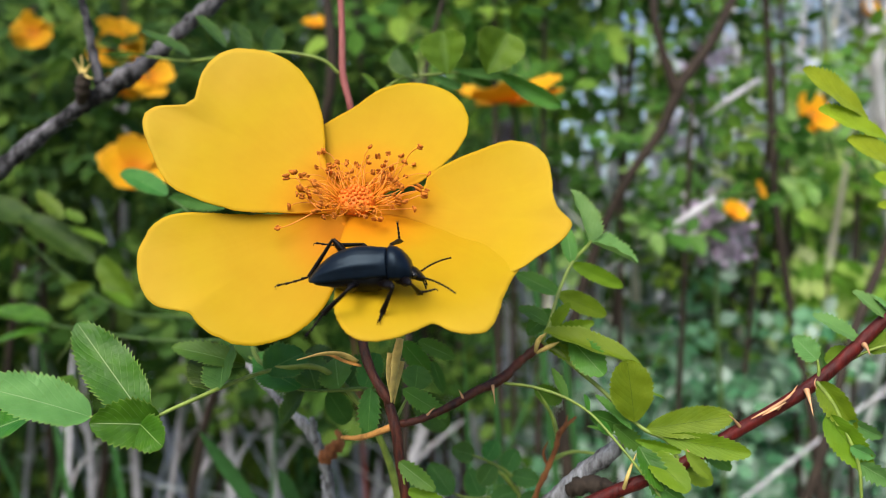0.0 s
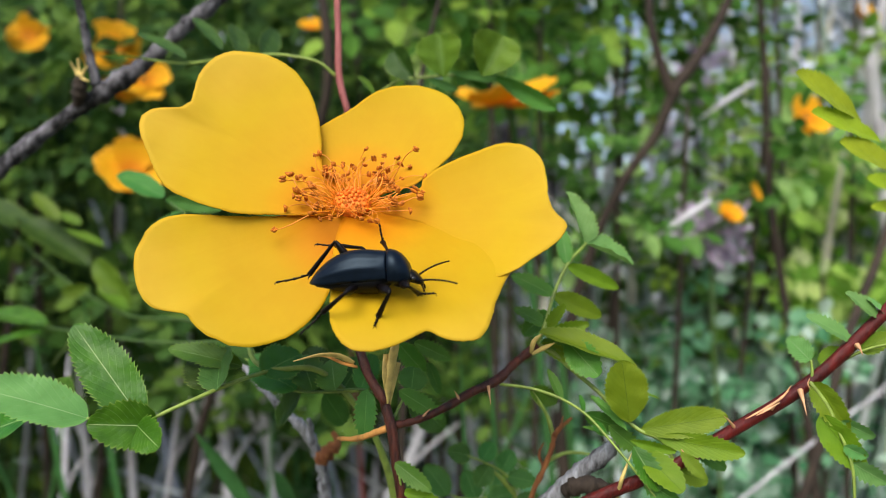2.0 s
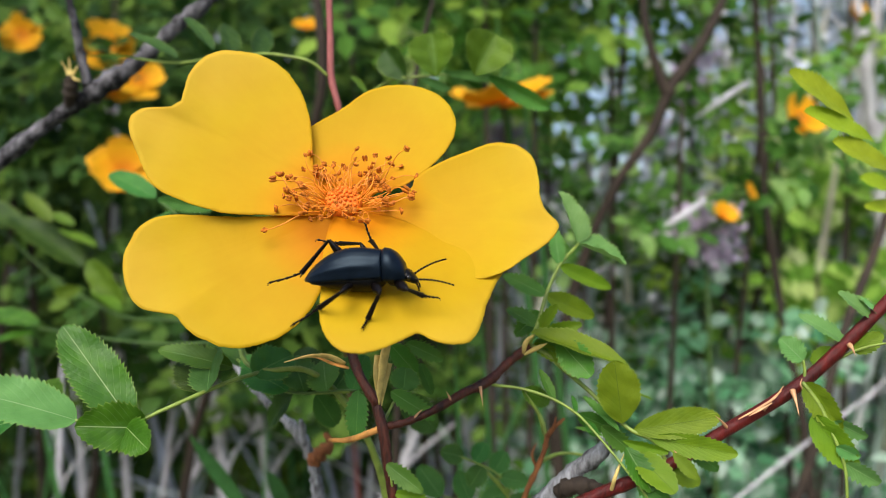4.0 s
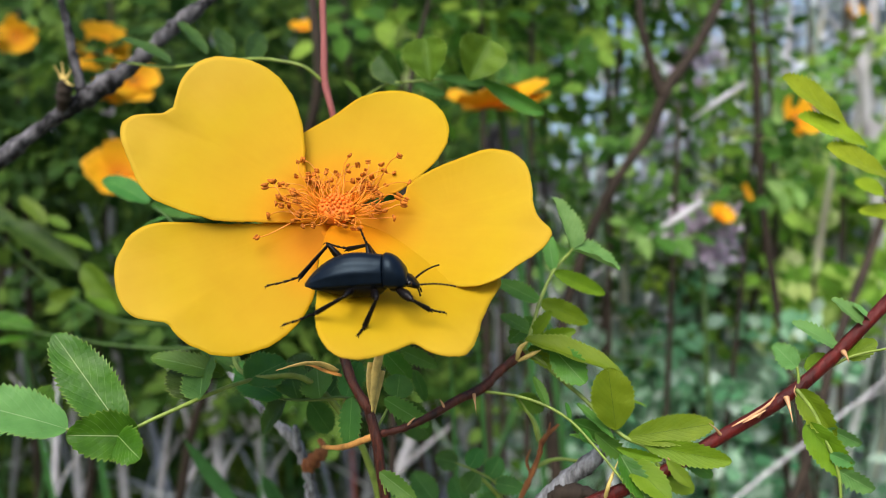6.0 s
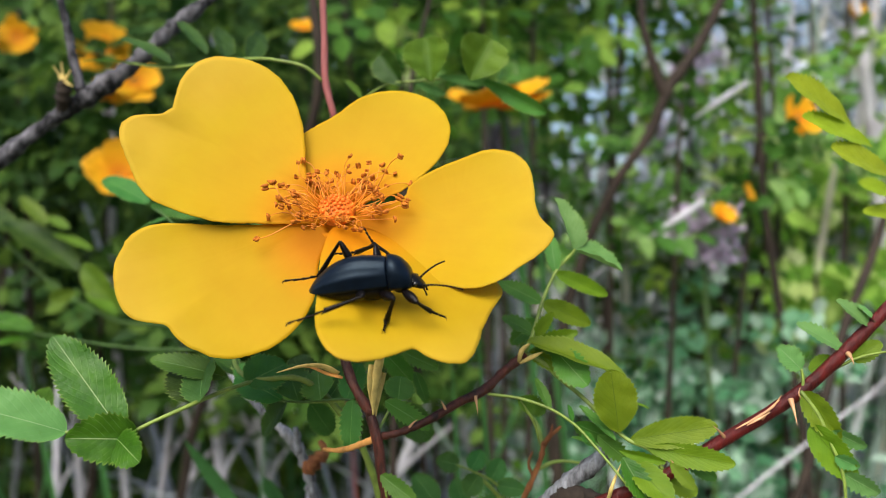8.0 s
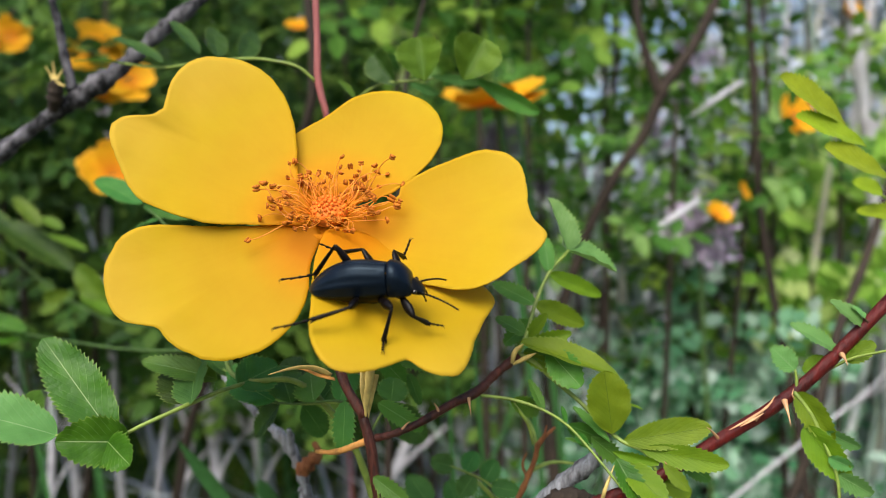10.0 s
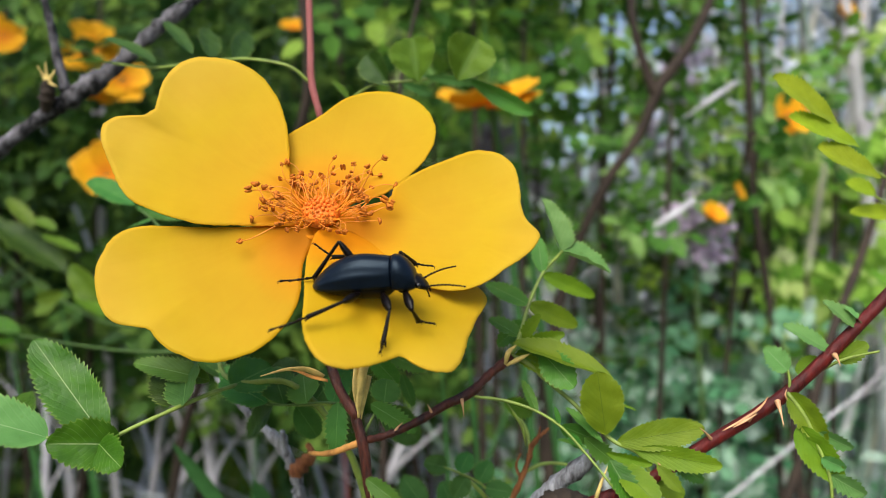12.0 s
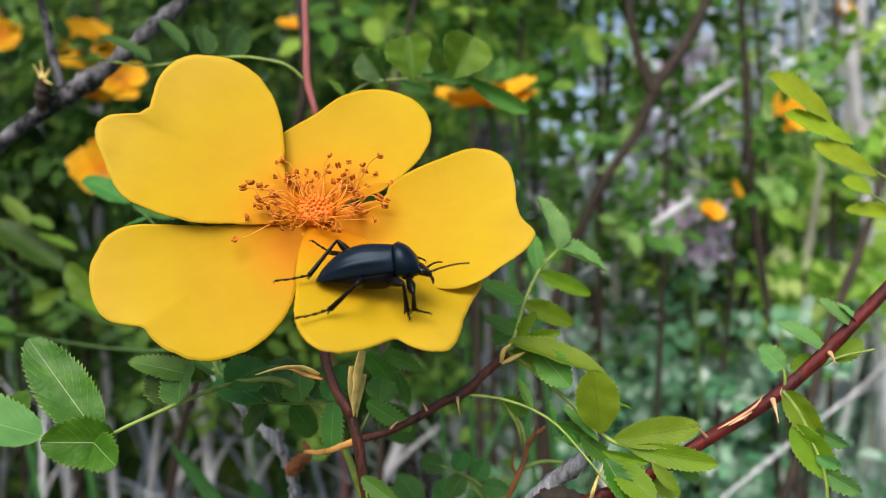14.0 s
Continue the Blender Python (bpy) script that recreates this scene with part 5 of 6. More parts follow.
def meadow(count, reach, seed):
    """Short grass in tufts over the ground, thinner further out."""
    rnd = random.Random(seed)
    verts, faces = [], []
    for k in range(count):
        r, a = reach * rnd.random() ** 0.7, rnd.uniform(0, 6.28)
        cx, cy = r * math.cos(a), r * math.sin(a) + 0.6
        for q in range(7):
            x, y = cx + rnd.gauss(0, 0.03), cy + rnd.gauss(0, 0.03)
            h, w = rnd.uniform(0.06, 0.2), rnd.uniform(0.002, 0.004)
            dx, dy = rnd.gauss(0, 0.06), rnd.gauss(0, 0.06)
            b = rnd.uniform(0, 6.28)
            ux, uy = math.cos(b) * w, math.sin(b) * w
            n = len(verts)
            verts += [(x - ux, y - uy, -0.03), (x + ux, y + uy, -0.03), (x + dx * 0.4 + ux * 0.8, y + dy * 0.4 + uy * 0.8, h * 0.6), (x + dx * 0.4 - ux * 0.8, y + dy * 0.4 - uy * 0.8, h * 0.6), (x + dx, y + dy, h)]
            faces += [(n, n + 1, n + 2, n + 3), (n + 3, n + 2, n + 4)]
    me = bpy.data.meshes.new("grass")
    me.from_pydata(verts, [], faces)
    me.materials.append(MEADOW)
    tagged(new("grass", me), "short green and straw-coloured meadow grass", "grass", kind="stuff")


meadow(5000, 4.5, 9)


def stalk_meshes(count, height, radius, bend, seed, mat, name):
    """A few thin stalks that taper and bend, to be set out one by one."""
    rnd = random.Random(seed)
    made = []
    for k in range(count):
        h = rnd.uniform(*height)
        dx, dy = rnd.gauss(0, bend) * h, rnd.gauss(0, bend * 0.5) * h
        r = rnd.uniform(*radius)
        rows = [(dx * s * s + 0.006 * math.sin(s * 7 + k) * s, dy * s * s, h * s - 0.01, r * (1 - 0.8 * s ** 3)) for s in (i / 8 for i in range(9))]
        me = bpy.data.meshes.new(name)
        b = sweep(bmesh.new(), rows, 5, 0.08, k)
        b.to_mesh(me)
        b.free()
        me.materials.append(mat)
        me.polygons.foreach_set("use_smooth", [True] * len(me.polygons))
        made.append(me)
    return made


def set_out(name, meshes, count, area, seed, label, category, group):
    rnd = random.Random(seed)
    for k in range(count):
        ob = new(name, meshes[k % len(meshes)])
        x, y = rnd.uniform(area[0], area[1]), rnd.uniform(area[2], area[3])
        ob.matrix_basis = pose(x, y, 0, 0, 0, rnd.uniform(0, 360))
        tagged(ob, label, category, group)


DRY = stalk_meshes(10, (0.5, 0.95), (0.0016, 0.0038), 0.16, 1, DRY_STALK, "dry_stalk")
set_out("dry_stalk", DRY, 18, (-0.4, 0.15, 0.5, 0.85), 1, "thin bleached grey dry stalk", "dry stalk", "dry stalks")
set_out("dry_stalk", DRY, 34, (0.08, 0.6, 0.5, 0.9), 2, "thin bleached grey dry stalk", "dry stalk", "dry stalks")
def dry_shrub(x, y, height, count, seed):
    """A bleached dead shrub: thin forked twigs that fan out from one root."""
    rnd = random.Random(seed)
    e = empty("dry_shrub", foot(x, y), "bleached pale grey dead shrub of thin twigs", "dry shrub", "dry shrubs")
    for k in range(count):
        bm = bmesh.new()
        a, out = rnd.uniform(0, 6.28), rnd.uniform(0.03, 0.2)
        h = height * rnd.uniform(0.6, 1.0)
        tip = Vector((math.cos(a) * out, math.sin(a) * out * 0.6, h))
        r = rnd.uniform(0.0011, 0.0022)
        mid = tip * 0.55 + Vector((rnd.gauss(0, 0.015), rnd.gauss(0, 0.015), 0))
        sweep(bm, glide([(0.01 * math.cos(a), 0.01 * math.sin(a), -0.01, r * 1.4), (*mid, r), (*tip, r * 0.3)], 5), 4, 0.05, k)
        for q in range(5):
            b0 = mid.lerp(tip, rnd.uniform(0, 0.8))
            d = Vector((rnd.gauss(0, 1), rnd.gauss(0, 0.6), rnd.uniform(0.0, 1.2))).normalized() * rnd.uniform(0.03, 0.09)
            sweep(bm, [(*b0, r * 0.6), (*(b0 + d * 0.5 + Vector((0, 0, 0.004))), r * 0.5), (*(b0 + d), r * 0.2)], 4)
        put("twig", bm, DRY_STALK, e)


for k, (x, y, h) in enumerate(((0.14, 0.62, 0.78), (0.25, 0.66, 0.8), (0.36, 0.62, 0.86), (0.45, 0.7, 0.9), (0.06, 0.7, 0.62), (-0.06, 0.6, 0.56))):
    dry_shrub(x, y, h, 18, 300 + k)


def pale_tuft(x, y, height, count, seed, mat, lean=0.0, broad=(0.003, 0.0065)):
    """A tuft of tall bleached grass: broad dry blades that arch and cross one another."""
    rnd = random.Random(seed)
    t = empty("dry_grass_tuft", foot(x, y), "tuft of tall bleached pale grass", "dry grass", "dry grass tufts")
    for k in range(count):
        h, w = height * rnd.uniform(0.6, 1.1), rnd.uniform(*broad)
        a, out = rnd.uniform(0, 6.28), rnd.uniform(0.04, 0.42)
        side = Vector((math.cos(a + 1.2), math.sin(a + 1.2) * 0.5, rnd.uniform(-0.2, 0.2))).normalized()
        droop = rnd.uniform(0.0, 0.4) * h
        bm = bmesh.new()
        rows = []
        for i in range(11):
            s = i / 10
            r = out * s ** 2.2
            p = Vector((math.cos(a) * r + lean * s * s + 0.02 * math.sin(s * 6 + k), math.sin(a) * r * 0.5, h * s - droop * s ** 4 - 0.01))
            q = w * (0.6 + 0.4 * s) * (1 - s ** 4) + 0.0003
            rows.append([bm.verts.new(p - side * q), bm.verts.new(p + Vector((0, 0.4 * q, 0))), bm.verts.new(p + side * q)])
        for b, c in zip(rows, rows[1:]):
            for m in (0, 1):
                bm.faces.new((b[m], b[m + 1], c[m + 1], c[m]))
        put("blade", bm, mat, t)


def straw_material(name, stops):
    """Dry grass: each blade has its own tone, with darker flecks along it."""
    m, n, l, b = material(name)
    info = n.new("ShaderNodeObjectInfo")
    r = ramp(n, stops)
    l.new(info.outputs["Random"], r.inputs[0])
    fleck = noise_node(n, l, 35.0, 4.0)
    tone = ramp(n, [(0.35, (0.5, 0.5, 0.48)), (0.6, (1, 1, 1))])
    l.new(fleck.outputs[0], tone.inputs[0])
    col = mix_color(n, l, 1.0, r.outputs[0], tone.outputs[0], "MULTIPLY")
    l.new(col, b.inputs["Base Color"])
    b.inputs["Roughness"].default_value = 0.65
    let_light_through(n, l, b, col, 0.35)
    return m


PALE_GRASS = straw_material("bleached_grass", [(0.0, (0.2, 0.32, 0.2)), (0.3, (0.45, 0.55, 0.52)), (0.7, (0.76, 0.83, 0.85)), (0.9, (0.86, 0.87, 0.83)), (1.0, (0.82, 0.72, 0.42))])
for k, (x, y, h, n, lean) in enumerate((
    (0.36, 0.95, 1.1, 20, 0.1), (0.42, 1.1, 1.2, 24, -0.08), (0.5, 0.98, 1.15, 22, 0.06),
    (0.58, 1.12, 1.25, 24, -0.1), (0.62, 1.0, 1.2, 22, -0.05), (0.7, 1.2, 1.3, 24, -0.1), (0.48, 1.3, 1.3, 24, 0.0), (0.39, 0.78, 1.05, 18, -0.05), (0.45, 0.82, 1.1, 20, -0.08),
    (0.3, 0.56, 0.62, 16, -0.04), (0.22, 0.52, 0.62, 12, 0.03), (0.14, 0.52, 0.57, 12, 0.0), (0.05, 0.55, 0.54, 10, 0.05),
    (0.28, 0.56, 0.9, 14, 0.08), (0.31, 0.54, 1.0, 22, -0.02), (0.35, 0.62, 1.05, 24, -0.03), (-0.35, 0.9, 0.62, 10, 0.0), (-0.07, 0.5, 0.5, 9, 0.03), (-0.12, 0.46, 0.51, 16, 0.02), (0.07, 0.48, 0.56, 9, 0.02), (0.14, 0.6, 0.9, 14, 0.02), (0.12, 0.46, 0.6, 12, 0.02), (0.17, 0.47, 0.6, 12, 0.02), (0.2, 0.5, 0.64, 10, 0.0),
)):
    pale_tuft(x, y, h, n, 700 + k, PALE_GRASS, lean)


def flower_head(x, y, z, size, seed):
    """A dull mauve flower head of many tiny florets on a thin stalk."""
    rnd = random.Random(seed)
    e = empty("wild_flower", foot(x, y), "pale mauve wild flower head on a thin stalk", "wild flower", "mauve flowers")
    put("stalk", tube([(0, 0, -0.01), (0.01, 0.0, z * 0.5), (0, 0, z - size * 0.3)], [0.0016, 0.0013, 0.001], 5, 6), DARK_STALK, e)
    sprigs = [(Vector((rnd.gauss(0, size * 0.5), rnd.gauss(0, size * 0.4), z + rnd.gauss(0, size * 0.5))), Vector((rnd.gauss(0, 1), rnd.gauss(0, 1), rnd.gauss(0.3, 1)))) for q in range(70)]
    leaf_crowd("blossom", sprigs, MAUVE, e, rnd, (0.004, 0.007), 5)


MAUVE = crowd_material("mauve_florets", [(0.0, (0.34, 0.25, 0.36)), (0.5, (0.52, 0.42, 0.55)), (1.0, (0.7, 0.62, 0.74))], 0.7, 0.3)
for k, (x, y, z, size) in enumerate(((0.1415, 0.4, 0.609, 0.0115), (0.17, 0.6, 0.69, 0.016), (0.055, 0.6, 0.685, 0.014), (0.215, 0.63, 0.76, 0.018), (0.19, 0.6, 0.725, 0.014), (0.1, 0.62, 0.655, 0.012))):
    flower_head(x, y, z, size, 800 + k)
BLADES = stalk_meshes(10, (0.4, 0.62), (0.0014, 0.0026), 0.16, 3, GRASS, "grass_blade")
set_out("grass_blade", BLADES, 90, (-0.4, 0.3, 0.3, 0.8), 4, "tall narrow green grass blade", "grass", "grass blades")


def grass_leaf(base, tip, width, mat, bend=None):
    """One broad grass blade from the ground up to tip, keeled along its middle."""
    root, tip = Vector(base), Vector(tip)
    g = empty("grass_blade", root, "broad bluish-green grass blade", "grass", "grass blades")
    mid = Vector(bend) if bend else root.lerp(tip, 0.55) + Vector((0.0, 0.01, 0.05))
    pts = glide([root, mid, tip], 12)
    bm = bmesh.new()
    rows = []
    for i, p in enumerate(pts):
        s = i / (len(pts) - 1)
        w = width * (0.5 + 0.5 * min(1, s * 3)) * (1 - max(0, (s - 0.75) / 0.25) ** 1.6) + 0.0001
        rows.append([bm.verts.new(Vector(p) - root + Vector((dx * w / 2, dy * w, dx * 0.25 * w))) for dx, dy in ((-1, 0), (-0.5, 0.2), (0, 0.3), (0.5, 0.2), (1, 0))])
    for a, b in zip(rows, rows[1:]):
        for j in range(4):
            bm.faces.new((a[j], a[j + 1], b[j + 1], b[j]))
    put("blade", bm, mat, g)


grass_leaf((0.0, 0.26, 0), (-0.0636, 0.2000, 0.5527), 0.0036, GRASS, (-0.0524, 0.2100, 0.5306))
grass_leaf((-0.02, 0.3, 0), (-0.0430, 0.2000, 0.5430), 0.0036, GRASS, (-0.0405, 0.2100, 0.5306))
grass_leaf((0.05, 0.3, 0), (0.0118, 0.1900, 0.5834), 0.003, GRASS)
grass_leaf((0.03, 0.32, 0), (0.0058, 0.2200, 0.5742), 0.0028, GRASS)
grass_leaf((-0.1, 0.36, 0), (-0.1401, 0.3000, 0.5870), 0.0028, GRASS)
grass_leaf((-0.12, 0.36, 0), (-0.1599, 0.3000, 0.5737), 0.0028, GRASS)
grass_leaf((0.1, 0.4, 0), (0.0234, 0.3000, 0.7041), 0.003, GRASS)
grass_leaf((0.12, 0.42, 0), (0.0344, 0.3200, 0.6898), 0.003, GRASS)

# ---------------------------------------------------------------- the beetle
beetle = empty("beetle", Matrix(), "black darkling beetle walking on the yellow petal", "beetle")
K = 0.00096


def mm(*rings):
    return [tuple(v * K for v in r) for r in rings]


def elytron(side):
    """One wing case: half of a long dome with fine grooves, drawn out to a blunt tail."""
    bm = bmesh.new()
    n, c = 44, 18
    grid = []
    for i in range(n + 1):
        s = i / n
        x = 2.6 - 10.05 * s
        w = 2.5 * math.sqrt(max(0.0, 1 - (abs(s - 0.45) / 0.55) ** 2.6 * (0.45 if s < 0.45 else 1.0)))
        w = max(w, 0.25)
        h = 3.6 * max(0.05, math.sin(math.pi * min(0.995, 0.32 + 0.68 * s ** 1.25)) ** 0.76)
        droop = -0.3 * s ** 3
        row = []
        for j in range(c + 1):
            a = math.pi / 2 * j / c * 0.98
            groove = 0.035 * (0.5 - 0.5 * math.cos(j * math.pi / 2)) * (0.08 < s < 0.93) * (j < c - 2)
            keel = 0.16 * math.exp(-((j - 12.5) / 1.6) ** 2) * math.sin(math.pi * min(1, s * 1.06))
            y, z = (w - groove + keel) * math.sin(min(a, 1.75)), (h - groove + keel * 0.5) * math.cos(a)
            row.append(bm.verts.new((x * K, (side * (y + 0.02)) * K, (z - 0.35 + droop) * K)))
        grid.append(row)
    for a, b in zip(grid, grid[1:]):
        for j in range(c):
            bm.faces.new((a[j], a[j + 1], b[j + 1], b[j]))
    bmesh.ops.recalc_face_normals(bm, faces=bm.faces)
    ob = put("elytron", bm, SHELL, beetle, "matt black wing case with fine grooves")
    t = ob.modifiers.new("thickness", "SOLIDIFY")
    t.thickness, t.offset = 0.00012, -1


elytron(1)
elytron(-1)
put("abdomen", lathe(bmesh.new(), mm((-7.0, 0.3, 0.3, 0.2, -0.75), (-6.4, 1.2, 0.5, 0.5, -0.7), (-5, 1.9, 0.8, 0.8, -0.6), (-3, 2.25, 1.0, 1.4, -0.6), (-1, 2.3, 1.0, 1.8, -0.6),
                                    (1, 2.25, 1.0, 1.95, -0.6), (2.2, 1.9, 1.0, 1.6, -0.5), (2.9, 1.5, 1.0, 0.9, -0.6)), 24), CHITIN, beetle, "black underside")
put("pronotum", lathe(bmesh.new(), mm((2.62, 1.7, 2.5, 0.7, -0.35), (2.67, 2.15, 3.15, 0.85, -0.3), (2.99, 2.3, 3.36, 0.9, -0.3), (3.74, 2.35, 3.16, 1.0, -0.3), (4.40, 2.25, 2.74, 1.0, -0.35), (4.98, 1.95, 2.12, 0.95, -0.45),
                                     (5.36, 1.7, 1.55, 0.75, -0.55), (5.50, 1.3, 1.0, 0.5, -0.6)), 28, 0.8), SHELL, beetle, "smooth black thorax shield")
put("head", lathe(bmesh.new(), mm((5.0, 1.1, 0.9, 0.7, -0.55), (5.4, 1.3, 0.95, 0.75, -0.6), (5.9, 1.32, 0.8, 0.75, -0.75), (6.35, 1.1, 0.55, 0.7, -1.0), (6.7, 0.85, 0.35, 0.5, -1.25), (6.95, 0.5, 0.15, 0.25, -1.45)), 22), CHITIN, beetle)
for sgn in (1, -1):
    b = bmesh.new()
    bmesh.ops.create_uvsphere(b, u_segments=14, v_segments=10, radius=0.34 * K)
    put("eye", b, EYE, beetle, "small shiny eye", m=Matrix.Translation(Vector((5.8, sgn * 1.2, -0.6)) * K))
    b = tube([Vector(p) * K for p in ((6.7, sgn * 0.45, -1.6), (6.9, sgn * 0.7, -2.0), (7.0, sgn * 0.75, -2.5))], [0.14 * K, 0.11 * K, 0.13 * K], 4, 7)
    put("palp", b, LEG_CHITIN, beetle)


def antenna(joints=11, length=0.0049):
    """Bead-like joints on a gentle arch along +x from the root."""
    bm = bmesh.new()
    rows = []
    for i in range(joints):
        for s, r in ((0.0, 0.07), (0.3, 0.11), (0.75, 0.14), (0.96, 0.08)):
            q = (i + s) / joints
            rows.append((q * length, 0, length * (0.2 * q - 0.22 * q * q), r * K * (1.25 - 0.35 * q)))
    sweep(bm, rows, 8)
    return put("antenna", bm, LEG_CHITIN, beetle, "beaded black antenna")


ANT_R = antenna()
ANT_L = antenna()

# hip, lengths of femur, tibia, tarsus, in mm of the beetle
LEG_PLAN = {
    "RF": ((4.0, -1.2, -1.0), 3.4, 3.0, 2.0), "RM": ((1.3, -1.6, -1.1), 3.6, 3.9, 1.7), "RH": ((-1.2, -1.6, -1.1), 4.6, 4.6, 4.4),
    "LF": ((4.0, 1.2, -0.6), 4.0, 3.2, 2.4), "LM": ((1.3, 1.6, -0.6), 4.3, 4.0, 3.0), "LH": ((-1.2, 1.6, -0.6), 5.5, 5.6, 4.4),
}


def limb(name, length, r0, r1, r2, spur=False):
    """A leg joint along +x from its origin."""
    if spur:
        b = tube([(0, 0, 0), (length * 0.3, 0, 0), (length * 0.7, 0, 0), (length, 0, 0)], [r0 * 0.8, r1 * 0.85, r2 * 0.85, r2], 5, 10, 0.05, 1, 0.8)
    else:
        b = tube([(0, 0, 0), (length * 0.28, 0, 0), (length * 0.6, 0, 0), (length * 0.86, 0, 0), (length, 0, 0)], [r0 * 0.7, r1 * 0.72, r1, r1 * 0.74, r2 * 0.85], 4, 12, 0.03, 1, 0.72)
    if spur:
        for s in (-1, 1):
            sweep(b, [(length * 0.97, s * r2 * 0.6, 0, r2 * 0.45), (length + r2 * 1.3, s * r2 * 0.9, -r2 * 0.5, r2 * 0.08)], 5)
    return put(name, b, LEG_CHITIN, beetle)


def foot_joints(length):
    """Tarsus: small joints like beads, two claws at the end."""
    bm = bmesh.new()
    rows = []
    for i in range(4):
        for s, r in ((0, 0.11), (0.55, 0.15), (0.93, 0.21), (0.99, 0.12)):
            rows.append(((i + s) * length / 4, 0, -0.02 * length * math.sin(i), r * K * (1 - 0.06 * i)))
    sweep(bm, rows, 8)
    for s in (-1, 1):
        sweep(bm, [(length * 0.98, s * 0.03 * K, 0, 0.05 * K), (length + 0.2 * K, s * 0.16 * K, -0.1 * K, 0.04 * K), (length + 0.26 * K, s * 0.2 * K, -0.38 * K, 0.012 * K)], 5)
    return put("tarsus", bm, LEG_CHITIN, beetle)


LEG_JOINTS = {}
for hip, *_ in LEG_PLAN.values():
    b = bmesh.new()
    bmesh.ops.create_uvsphere(b, u_segments=12, v_segments=8, radius=0.68 * K)
    bmesh.ops.scale(b, verts=b.verts, vec=(1.3, 0.9, 0.95))
    put("coxa", b, CHITIN, beetle, m=Matrix.Translation(Vector((hip[0], hip[1] * 0.85, hip[2])) * K))
for key, (hip, lf, lt, ls) in LEG_PLAN.items():
    hind = 1.12 if key[1] == "H" else 1.0
    LEG_JOINTS[key] = (limb("femur", lf * K, 0.34 * K, 0.62 * K * hind, 0.32 * K), limb("tibia", lt * K, 0.27 * K, 0.31 * K, 0.4 * K, True), foot_joints(ls * K))


# ---------------------------------------------------------------- what moves
BEETLE_WAY = [
    (0, pose(-0.00884, 0.09036, 0.59736, 13.3, -4.4, -4.0)),
    (1.5, pose(-0.00862, 0.09169, 0.59717, 14.4, -3.8, -4.2)),
    (3, pose(-0.00839, 0.09241, 0.59715, 14.4, -3.4, -4.3)),
    (5.5, pose(-0.00720, 0.09220, 0.59789, 16.3, -1.8, -4.7)),
    (7, pose(-0.00657, 0.09158, 0.59763, 20.6, -4.9, -4.7)),
    (8, pose(-0.00646, 0.09164, 0.59774, 22.5, -5.5, -4.6)),
    (10.5, pose(-0.00516, 0.09220, 0.59755, 38.1, -0.7, -6.9)),
    (12.5, pose(-0.00388, 0.09272, 0.59852, 20.2, -3.2, -5.1)),
    (14, pose(-0.00318, 0.09277, 0.59909, 10.1, -6.1, -3.2)),
]
